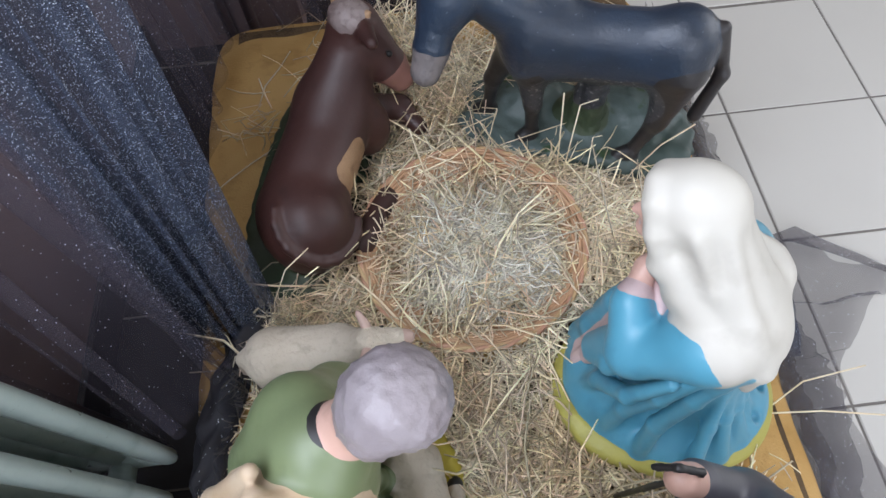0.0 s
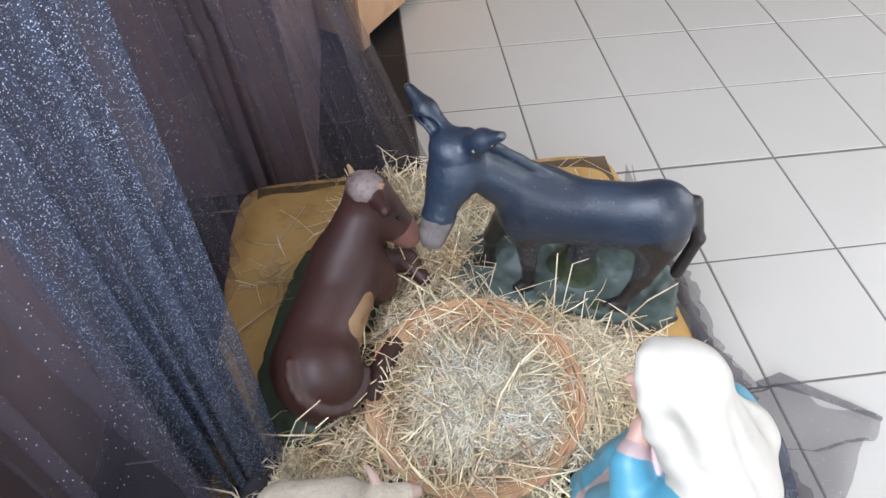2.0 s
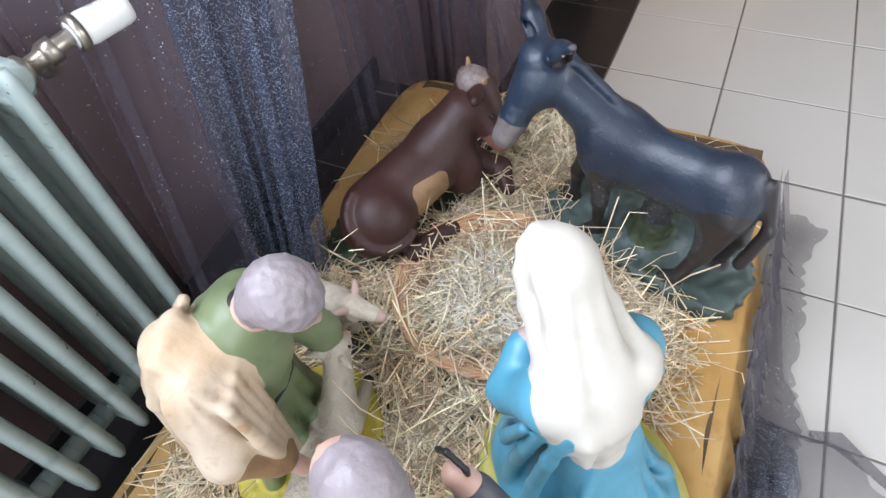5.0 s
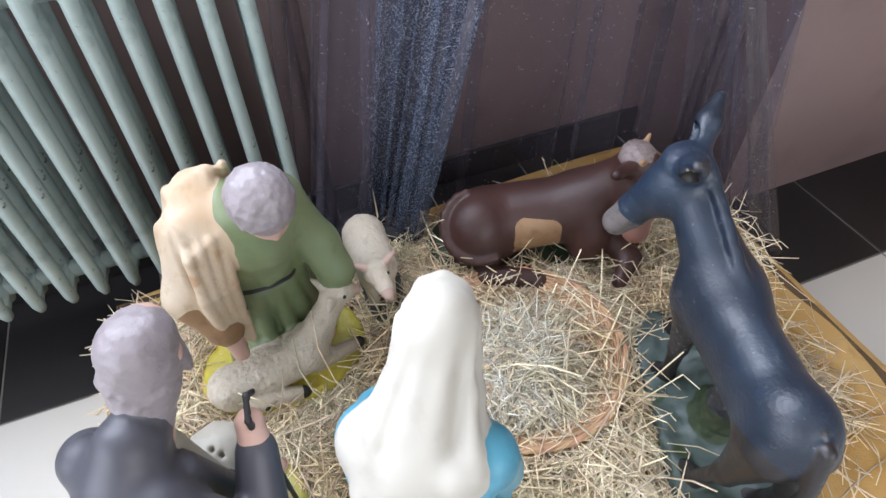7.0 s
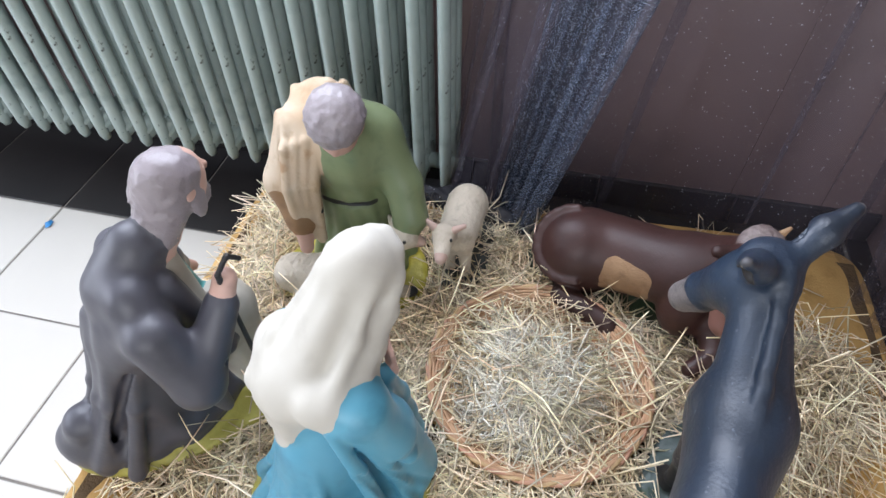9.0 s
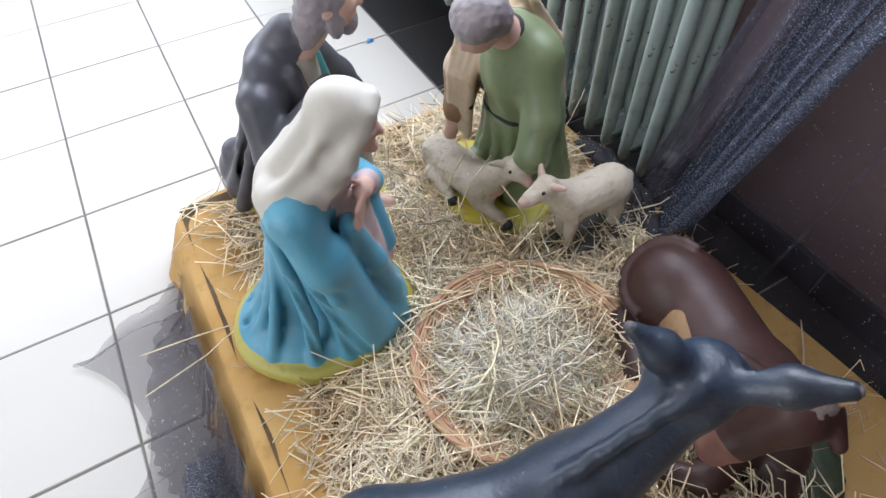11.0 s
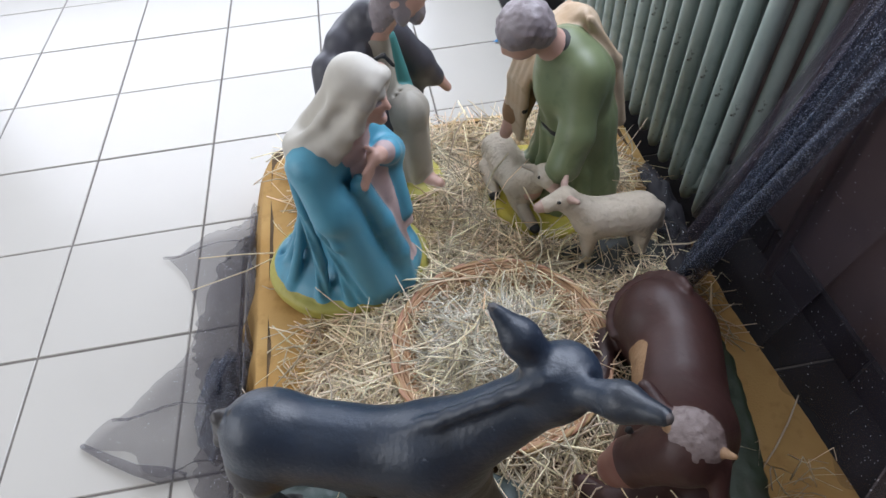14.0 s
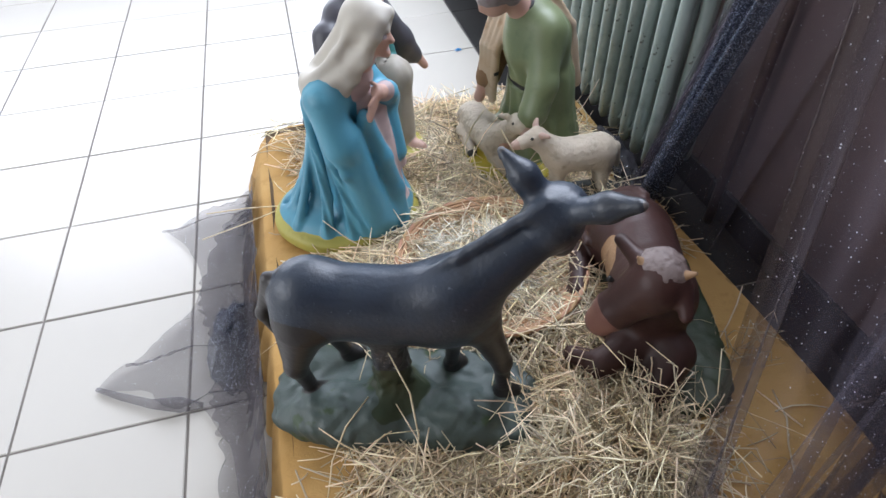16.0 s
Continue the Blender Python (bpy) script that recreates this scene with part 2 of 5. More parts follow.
def sheet(name, grid_fn, nu, nv, material, parent=None, thick=0.0):
    """A cloth sheet from a function of u, v in 0..1."""
    verts = [grid_fn(i / nu, j / nv) for j in range(nv + 1) for i in range(nu + 1)]
    faces = [(j * (nu + 1) + i, j * (nu + 1) + i + 1, (j + 1) * (nu + 1) + i + 1, (j + 1) * (nu + 1) + i) for j in range(nv) for i in range(nu)]
    return mesh_object(name, verts, faces, material, parent)


# ---- sculpting: rounded solids blended into one surface ----
def surface(d, origin, h):
    s = d < 0
    corners = [(i, j, k) for i in (0, 1) for j in (0, 1) for k in (0, 1)]
    n = np.array(d.shape) - 1
    count = sum(s[i:i + n[0], j:j + n[1], k:k + n[2]].astype(np.int8) for i, j, k in corners)
    active = (count > 0) & (count < 8)
    idx = -np.ones(active.shape, int)
    cells = np.argwhere(active)
    idx[active] = np.arange(len(cells))
    acc, cnt = np.zeros((len(cells), 3)), np.zeros(len(cells))
    for a in corners:
        for ax in range(3):
            if a[ax]:
                continue
            b = list(a)
            b[ax] = 1
            d0 = d[tuple((cells + a).T)]
            d1 = d[tuple((cells + b).T)]
            cross = (d0 < 0) != (d1 < 0)
            t = d0[cross] / (d0[cross] - d1[cross])
            p = np.tile(np.array(a, float), (cross.sum(), 1))
            p[:, ax] += t
            acc[cross] += p
            cnt[cross] += 1
    verts = origin + h * (cells + acc / cnt[:, None])
    faces = []
    for ax in range(3):
        u, v = [(1, 2), (2, 0), (0, 1)][ax]
        lo, hi = [slice(None)] * 3, [slice(None)] * 3
        lo[ax], hi[ax] = slice(0, -1), slice(1, None)
        s0, s1 = s[tuple(lo)], s[tuple(hi)]
        e = np.argwhere(s0 != s1)
        e = e[(e[:, u] > 0) & (e[:, v] > 0) & (e[:, u] < n[u]) & (e[:, v] < n[v])]
        inside = s0[tuple(e.T)]
        q = []
        for du, dv in ((-1, -1), (0, -1), (0, 0), (-1, 0)):
            c = e.copy()
            c[:, u] += du
            c[:, v] += dv
            q.append(idx[tuple(c.T)])
        q = np.stack(q, 1)
        q[~inside] = q[~inside][:, ::-1]
        faces.append(q)
    return verts, np.concatenate(faces)


def capsule(a, b, ra, rb, m, k=0.02, fold=None, squash=None):
    return dict(t="c", a=np.array(a, float), b=np.array(b, float), ra=ra, rb=rb, m=m, k=k, fold=fold, squash=squash)


def blob(c, r, m, k=0.02, turn=(0, 0, 0), fold=None):
    return dict(t="e", c=np.array(c, float), r=np.array(r, float), rot=np.array(Euler([radians(v) for v in turn]).to_matrix()), m=m, k=k, fold=fold)


def slab(c, rx, ry, hz, m, k=0.005, edge=0.012, fold=None, turn=0.0, power=2.0):
    return dict(t="s", c=np.array(c, float), rx=rx, ry=ry, hz=hz, m=m, k=k, edge=edge, fold=fold, turn=radians(turn), power=power)


def cut(s, k=0.006):
    """Turns a solid into a hollow pressed into the rest."""
    return dict(s, cut=True, k=k)


def paint(s):
    """A region that only changes the paint of the surface inside it."""
    return dict(s, paint=True)


def distance(s, p):
    if s["t"] == "c":
        ab = s["b"] - s["a"]
        t = np.clip(((p - s["a"]) @ ab) / (ab @ ab), 0, 1)
        q = p - s["a"] - t[..., None] * ab
        if s["squash"] is not None:
            w, f = s["squash"]
            w = np.array(w) / np.linalg.norm(w)
            q = q + (q @ w)[..., None] * w * (1 / f - 1)
        d = np.sqrt((q * q).sum(-1)) - (s["ra"] + t * (s["rb"] - s["ra"]))
        mid = s["a"] + 0.5 * ab
    elif s["t"] == "e":
        q = (p - s["c"]) @ s["rot"]
        k0 = np.sqrt(((q / s["r"]) ** 2).sum(-1))
        k1 = np.sqrt(((q / s["r"] ** 2) ** 2).sum(-1)) + 1e-9
        d = k0 * (k0 - 1) / k1
        mid = s["c"]
    else:
        x, y, z = np.moveaxis(p - s["c"], -1, 0)
        c, sn = np.cos(s["turn"]), np.sin(s["turn"])
        x, y = c * x + sn * y, -sn * x + c * y
        pw = s["power"]
        g = ((np.abs(x) / s["rx"]) ** pw + (np.abs(y) / s["ry"]) ** pw + 1e-9) ** (1 / pw)
        wob = 0.012 * np.sin(3 * np.arctan2(y, x) + s["c"][0] * 40) + 0.008 * np.sin(7 * np.arctan2(y, x))
        side = (g - 1 - wob) * min(s["rx"], s["ry"]) + s["edge"]
        up = np.abs(z) - s["hz"] + s["edge"]
        d = np.minimum(np.maximum(side, up), 0) + np.sqrt(np.maximum(side, 0) ** 2 + np.maximum(up, 0) ** 2) - s["edge"]
        mid = s["c"]
    if s["fold"]:
        amp, count, twist, grain = s["fold"]
        x, y, z = np.moveaxis(p - mid, -1, 0)
        th = np.arctan2(y, x)
        d = d + amp * np.sin(count * th + twist * z + 1.3 * np.sin(17 * z + 2 * th)) * (0.6 + 0.4 * np.sin(2 * th + 9 * z))
        if grain:
            f = 2 * math.pi / grain[1]
            d = d + grain[0] * (np.sin(f * x + 1.7 * np.sin(f * 0.6 * y)) * np.sin(f * y + 1.1 * np.sin(f * 0.7 * z)) * np.sin(f * z + 2 * np.sin(f * 0.5 * x)))
    return d


def sculpt(name, shapes, h, label, category="statue"):
    lo, hi = np.full(3, 9.0), np.full(3, -9.0)
    for s in shapes:
        if s["t"] == "c":
            e = max(s["ra"], s["rb"])
            ends = np.stack([s["a"], s["b"]])
            lo, hi = np.minimum(lo, ends.min(0) - e), np.maximum(hi, ends.max(0) + e)
        else:
            e = s["r"].max() if s["t"] == "e" else np.array([max(s["rx"], s["ry"])] * 2 + [s["hz"]])
            lo, hi = np.minimum(lo, s["c"] - e), np.maximum(hi, s["c"] + e)
    lo, hi = lo - 0.02, hi + 0.02
    dims = np.ceil((hi - lo) / h).astype(int) + 1
    axes = [lo[a] + h * np.arange(dims[a]) for a in range(3)]
    d = np.full(dims, 9.0)
    for s in shapes:
        if "paint" in s:
            continue
        if s["t"] == "c":
            e = max(s["ra"], s["rb"]) + 0.06
            a, b = np.minimum(s["a"], s["b"]) - e, np.maximum(s["a"], s["b"]) + e
        else:
            e = (s["r"].max() if s["t"] == "e" else np.array([max(s["rx"], s["ry"])] * 2 + [s["hz"]])) + 0.06
            a, b = s["c"] - e, s["c"] + e
        i0 = np.clip(np.floor((a - lo) / h).astype(int), 0, dims)
        i1 = np.clip(np.ceil((b - lo) / h).astype(int) + 1, 0, dims)
        sl = tuple(slice(u, v) for u, v in zip(i0, i1))
        p = np.stack(np.meshgrid(*[axes[n][sl[n]] for n in range(3)], indexing="ij"), -1)
        q, was, k = distance(s, p), d[sl], s["k"]
        if "cut" in s:
            w = np.maximum(k - np.abs(-q - was), 0) / k
            d[sl] = np.maximum(-q, was) + w * w * k * 0.25
            continue
        w = np.maximum(k - np.abs(q - was), 0) / k
        d[sl] = np.minimum(q, was) - w * w * k * 0.25
    verts, faces = surface(d, lo, h)
    mid = verts[faces].mean(1)
    names = list(dict.fromkeys(s["m"] for s in shapes))
    best, which = np.full(len(mid), 9.0), np.zeros(len(mid), int)
    for s in shapes:
        if "cut" in s:
            continue
        q = distance(s, mid)
        w = q < 0 if "paint" in s else q < best
        best[w], which[w] = np.minimum(best[w], q[w]), names.index(s["m"])
    ring = np.unique(np.sort(np.stack([faces, np.roll(faces, -1, 1)], -1).reshape(-1, 2), 1), axis=0)
    for _ in range(2):
        acc, cnt = np.zeros_like(verts), np.zeros(len(verts))
        for u, v in ((0, 1), (1, 0)):
            np.add.at(acc, ring[:, u], verts[ring[:, v]])
            np.add.at(cnt, ring[:, u], 1)
        verts = 0.55 * verts + 0.45 * acc / np.maximum(cnt, 1)[:, None]
    # run the edges between paints along smooth lines
    e = np.sort(np.stack([faces, np.roll(faces, -1, 1)], -1).reshape(-1, 2), 1)
    owner = np.repeat(which, 4)
    order = np.lexsort((e[:, 1], e[:, 0]))
    e, owner = e[order], owner[order]
    seam = (e[1:] == e[:-1]).all(1) & (owner[1:] != owner[:-1])
    line = e[1:][seam]
    for _ in range(5):
        acc, cnt = np.zeros_like(verts), np.zeros(len(verts))
        for u, v in ((0, 1), (1, 0)):
            np.add.at(acc, line[:, u], verts[line[:, v]])
            np.add.at(cnt, line[:, u], 1)
        on = cnt >= 2
        verts[on] = 0.45 * verts[on] + 0.55 * acc[on] / cnt[on, None]
    base = np.array([(lo[0] + hi[0]) / 2, (lo[1] + hi[1]) / 2, lo[2] + 0.02])
    ob = mesh_object(name, verts - base, faces, [M[n] for n in names], index=which)
    ob.location = base
    return tagged(ob, label, category)


def frame_of(base, heading):
    """Turns (ahead, left, up) of a figure into a place in the room."""
    a = math.radians(heading)
    f, l = (math.cos(a), math.sin(a)), (-math.sin(a), math.cos(a))
    return lambda x, y, z: (base[0] + x * f[0] + y * l[0], base[1] + x * f[1] + y * l[1], base[2] + z)


# ---- room ----
T = 0.333
floor = tagged(mesh_object("floor", [(-1.2, -4.4, -0.0025), (3.6, -4.4, -0.0025), (3.6, 3.8, -0.0025), (-1.2, 3.8, -0.0025), (-1.2, -4.4, -0.1), (3.6, -4.4, -0.1), (3.6, 3.8, -0.1), (-1.2, 3.8, -0.1)],
    [(0, 1, 2, 3), (7, 6, 5, 4), (0, 4, 5, 1), (1, 5, 6, 2), (2, 6, 7, 3), (3, 7, 4, 0)], M["grout"], smooth=False),
    "tiled floor with pale tiles and a black tile border", "floor", kind="structure")


def wall(name, lo, hi, material, label, holes=()):
    """A wall box; holes are (lo, hi) along its long side and height, cut through."""
    bm = bmesh.new()
    if not holes:
        box(bm, lo, hi)
    else:
        along = 0 if hi[0] - lo[0] > hi[1] - lo[1] else 1
        (a0, a1, z0, z1), = holes
        for s0, s1, q0, q1 in ((lo[along], a0, lo[2], hi[2]), (a1, hi[along], lo[2], hi[2]), (a0, a1, lo[2], z0), (a0, a1, z1, hi[2])):
            p, q = list(lo), list(hi)
            p[along], q[along], p[2], q[2] = s0, s1, q0, q1
            box(bm, p, q)
    return tagged(part(name, bm, material), label, "wall", kind="structure")


wall("wall_west", (-1.18, -4.4, -0.1), (-1.0, 3.8, 1.15), M["wall"], "glossy purple-brown painted lower wall")
wall("wall_pier", (-1.0, 0.06, -0.1), (-0.622, 0.79, 1.15), M["wall"], "purple-brown painted pier stepping out of the wall")
wall("wall_pier_upper", (-1.0, 0.06, 1.15), (-0.624, 0.79, 3.0), M["plaster"], "cream plaster pier stepping out of the wall")
wall("wall_west_upper", (-1.18, -4.4, 1.15), (-1.003, 3.8, 3.0), M["plaster"], "cream plaster wall with a wide window above the brown paint", ((-2.85, -0.6, 1.25, 2.65),))
wall("wall_east", (3.4, -4.4, -0.1), (3.58, 3.8, 3.0), M["plaster"], "cream plaster wall with a wide window", ((-1.8, 1.4, 0.7, 2.6),))
wall("wall_south", (-1.0, -4.4, -0.1), (3.4, -4.2, 3.0), M["plaster"], "cream plaster wall with a wide window", ((-0.6, 2.6, 0.7, 2.6),))
# out-of-view wall closing the room; brown only to weaken bounce from the north
wall("wall_north", (-1.0, 3.6, -0.1), (3.4, 3.8, 3.0), M["wall"], "unseen closing wall, made brown to reduce bounced light")
bm = bmesh.new()
box(bm, (-1.18, -4.4, 3.0), (3.58, 3.8, 3.12))
tagged(part("ceiling", bm, M["plaster"]), "plain white plaster ceiling", "ceiling", kind="structure")


# ---- radiator ----
def radiator():
    root = tagged(new("radiator"), "old pale grey-green column radiator with chipped enamel under the wall", "radiator")
    root.location = (-0.80, -0.975, 0.0)
    bm = bmesh.new()
    z0, z1, depth = 0.14, 0.775, 0.105
    for lo, hi in ((z0 + 0.014, z0 + 0.080), (z1 - 0.080, z1 - 0.012)):
        box(bm, (-depth, -0.0105, lo), (0.0, 0.0105, hi), 0.008)
    for z in (z0 + 0.045, z1 - 0.045):
        tube(bm, [(0.0, 0, z), (-depth / 2, 0, z), (-depth, 0, z)], [0.014, 0.017, 0.014], 8)
        tube(bm, [(-depth / 2, -0.031, z), (-depth / 2, 0.031, z)], 0.019, 10)
    first = part("section", bm, M["radiator"], root, smooth=True)
    bm = bmesh.new()
    tube(bm, [(-0.003, 0, z0 + 0.008), (0, 0, z0 + 0.025), (0, 0, z0 + 0.09), (0, 0, z1 - 0.09), (0, 0, z1 - 0.025), (-0.003, 0, z1 - 0.008)], [0.009, 0.0122, 0.0132, 0.0132, 0.0122, 0.009], 12, flat=1.3)
    column = part("column", bm, M["radiator"], first, smooth=True)
    for i in range(40):
        section = first if i == 0 else new("section", first.data)
        if i:
            section.parent = root
            section.location = (0, -0.0605 * i, 0)
        for x in (0.0, -depth / 2, -depth):
            if i == 0 and x == 0.0:
                continue
            o = new("column", column.data)
            o.parent = section
            o.location = (x, 0, 0)
    return root


radiator()


def valve():
    root = tagged(new("radiator_valve"), "white thermostatic valve on a worn metal pipe elbow", "valve")
    root.location = (-0.845, -0.955, 0.73)
    bm = bmesh.new()
    tube(bm, [(0, -0.01, 0), (0, 0.025, 0), (0, 0.03, 0)], [0.021, 0.021, 0.014], 12)
    tube(bm, [(0, 0.03, 0), (0.012, 0.060, 0.006), (0.026, 0.092, 0.014)], [0.011, 0.012, 0.011], 12)
    tube(bm, [(0.010, 0.052, 0.005), (0.017, 0.070, 0.009)], [0.017, 0.017], 6)
    tube(bm, [(0.006, 0.055, 0.012), (-0.02, 0.07, -0.03), (-0.06, 0.075, -0.05)], [0.010, 0.010, 0.010], 10)
    hub = bmesh.new()
    tube(hub, [(0.028, -0.004, 0.004), (0.024, -0.004, 0.004), (-0.085, -0.004, 0.004), (-0.09, -0.004, 0.004)], [0.018, 0.024, 0.024, 0.018], 14)
    tube(hub, [(0, -0.03, 0.0), (0, 0.014, 0.0), (0, 0.018, 0)], [0.029, 0.029, 0.022], 6)
    part("hub", hub, M["radiator"], root, "pale enamelled pipe hub", smooth=True)
    part("elbow", bm, M["chrome"], root, "worn metal elbow", smooth=True)
    bm = bmesh.new()
    tube(bm, [(0.026, 0.090, 0.014), (0.028, 0.097, 0.014), (0.032, 0.112, 0.014), (0.043, 0.162, 0.013), (0.045, 0.172, 0.013), (0.046, 0.175, 0.013)], [0.017, 0.021, 0.023, 0.0215, 0.019, 0.012], 18)
    part("knob", bm, M["plastic"], root, "white plastic knob", smooth=True)
    bm = bmesh.new()
    tube(bm, [(0.0265, 0.091, 0.014), (0.0295, 0.103, 0.014)], 0.0242, 18)
    part("collar", bm, M["chrome"], root, smooth=True)
    return root


valve()


def wall_pipe(x, y, z_joint):
    root = tagged(new("heating_pipe"), "brown painted heating pipe running up the wall", "pipe")
    root.location = (x, y, 0.0)
    bm = bmesh.new()
    tube(bm, [(0, 0, 0.0), (0, 0, 1.14)], 0.013, 12)
    part("pipe", bm, M["pipe"], root, smooth=True)
    bm = bmesh.new()
    tube(bm, [(0, 0, z_joint - 0.03), (0, 0, z_joint - 0.022), (0, 0, z_joint + 0.022), (0, 0, z_joint + 0.03)], [0.015, 0.019, 0.019, 0.015], 12)
    part("joint", bm, M["pipe"], root, smooth=True)
    tagged(root, group="pipes on the wall")


wall_pipe(-0.795, 0.040, 0.47)
wall_pipe(-0.735, 0.040, 0.55)
wall_pipe(-0.965, -0.885, 0.9)

# ---- bench ----
def bench():
    root = tagged(new("wooden_chest"), "varnished light wooden chest standing on short legs", "chest")
    root.matrix_world = pose(-0.475, 0.70, 0, 0, 0, 55)
    for x, y in ((0.0, 0.0), (0.95, 0.0), (0.0, 0.42), (0.95, 0.42)):
        bm = bmesh.new()
        box(bm, (x, y, 0), (x + 0.05, y + 0.05, 0.62), 0.004)
        part("leg", bm, M["pine"], root)
    for name, lo, hi in (("front_panel", (0.05, 0.008, 0.035), (0.95, 0.028, 0.6)), ("back_panel", (0.05, 0.44, 0.035), (0.95, 0.46, 0.6)),
                         ("side_panel", (0.008, 0.05, 0.035), (0.028, 0.42, 0.6)), ("side_panel", (0.97, 0.05, 0.035), (0.99, 0.42, 0.6)), ("top", (-0.02, -0.02, 0.62), (1.02, 0.49, 0.645))):
        bm = bmesh.new()
        box(bm, lo, hi, 0.003)
        part(name, bm, M["pine"], root)


bench()

# ---- platform ----
TOP = 0.175
PX, PY, HX, HY = -0.31, -0.738, 0.44, 0.652
crate = new("crate")
tagged(crate, "low wooden crate under an ochre cloth", "crate")
crate.location = (PX, PY, 0)
bm = bmesh.new()
box(bm, (-HX + 0.03, -HY + 0.03, 0), (HX - 0.03, HY - 0.03, TOP - 0.012), 0.01)
part("box", bm, M["pine"], crate)


def cloth_point(u, v):
    """u goes round the edge, v from the middle out and down to the floor."""
    a = 2 * math.pi * u
    c, s = math.cos(a), math.sin(a)
    e = (abs(c) ** 14 + abs(s) ** 14) ** (-1 / 14)
    x, y = HX * c * e, HY * s * e
    x -= 0.03 * max(0, -c) * max(0, s) * 2
    if v < 0.6:
        r = v / 0.6
        z = TOP + 0.004 * noise.noise((x * r * 9, y * r * 9, 1)) - 0.016 * (max(0, r - 0.88) / 0.12) ** 2
        return (PX + x * r, PY + y * r, z)
    d = (v - 0.6) / 0.4
    fold = 0.018 * d * math.sin(a * 26 + 4 * math.sin(a * 5)) + 0.02 * d * noise.noise((x * 7, y * 7, 3))
    out = 0.012 * math.sin(min(1, d * 4) * math.pi / 2) + 0.035 * d + fold
    out += 0.035 * d * max(0, c) * max(0, -s) * 2 + 0.008 * d * math.sin(a * 61)
    g = 1 + out / math.hypot(x, y)
    return (PX + x * g, PY + y * g, max(0.004, (TOP - 0.016) * (1 - d) + 0.004))


tagged(sheet("cloth", cloth_point, 420, 60, M["cloth"]), "crumpled ochre cloth spread over a low crate", "cloth")


# ---- tulle ----
def lerp(rows, t):
    n = len(rows) - 1
    i = min(int(t * n), n - 1)
    f = t * n - i
    f = f * f * (3 - 2 * f)
    return [a + (b - a) * f for a, b in zip(rows[i], rows[i + 1])]


def curtain(name, top, bottom, folds, depth, material, label, sag=0.0, nu=160, nv=30, phase=0.0):
    """A hanging net between a top and a bottom curve, pleated along its width."""
    def fn(u, v):
        a, b = Vector(lerp(top, u)), Vector(lerp(bottom, u))
        p = a.lerp(b, v)
        w = u * folds * 2 * math.pi + phase
        k = depth * (0.45 + 0.55 * v) * (0.7 + 0.5 * noise.noise((u * 5, v * 1.5, phase)))
        p.x += k * math.sin(w + 1.2 * math.sin(v * 3 + u * 4))
        p.y += k * 0.8 * math.cos(w * 0.9 + 0.5) 
        p.x += sag * math.sin(math.pi * v)
        p.z += 0.01 * noise.noise((u * 12, v * 3, 5)) * v
        return p
    return tagged(sheet(name, fn, nu, nv, material), label, "curtain")


curtain("hanging_tulle", [(-0.96, -0.62, 1.9), (-0.82, -0.42, 1.9), (-0.80, -0.30, 1.9), (-0.78, -0.22, 1.9), (-0.72, -0.2, 1.9), (-0.62, -0.26, 1.9)],
    [(-0.72, -0.86, 0.20), (-0.75, -0.62, 0.19), (-0.76, -0.35, 0.19), (-0.75, -0.14, 0.19), (-0.56, -0.11, 0.19), (-0.41, -0.10, 0.185)],
    13, 0.028, M["tulle"], "sheer dark tulle hanging behind the statues", nu=260)
curtain("gathered_tulle", [(-0.775, -0.58, 1.9), (-0.755, -0.48, 1.9), (-0.735, -0.40, 1.9), (-0.70, -0.30, 1.9)], [(-0.735, -0.845, 0.19), (-0.70, -0.82, 0.19), (-0.665, -0.80, 0.19), (-0.635, -0.77, 0.19)],
    5.5, 0.016, M["tulle_dense"], "gathered fold of dark blue glittering tulle", nu=130, phase=1.0)
curtain("inner_tulle", [(-0.80, -0.54, 1.9), (-0.775, -0.44, 1.9), (-0.75, -0.34, 1.9)], [(-0.745, -0.83, 0.19), (-0.705, -0.80, 0.19), (-0.675, -0.77, 0.19)],
    3.2, 0.02, M["tulle_dense"], "inner layer of the gathered dark blue tulle", nu=100, phase=2.4)
curtain("side_tulle", [(-0.97, -0.75, 1.9), (-0.90, -0.6, 1.9), (-0.84, -0.46, 1.9)], [(-0.90, -1.0, 0.05), (-0.78, -0.95, 0.18), (-0.71, -0.87, 0.19)],
    6, 0.02, M["tulle"], "sheer dark tulle hanging beside the radiator", nu=110, phase=2.0)
curtain("front_tulle", [(-0.77, -0.34, 1.9), (-0.745, -0.48, 1.9), (-0.715, -0.66, 1.9)], [(-0.64, -0.12, 0.185), (-0.48, -0.10, 0.185), (-0.345, -0.090, 0.185)],
    6, 0.014, M["tulle"], "sheer dark tulle falling onto the end of the crate", nu=120, phase=0.5)
curtain("tulle_hem", [(-0.722, -0.63, 1.9), (-0.716, -0.67, 1.9), (-0.712, -0.70, 1.9)], [(-0.390, -0.115, 0.185), (-0.355, -0.100, 0.185), (-0.320, -0.092, 0.185)],
    2, 0.007, M["tulle_hem"], "brownish doubled hem along the tulle's free edge", nu=50, phase=0.2)


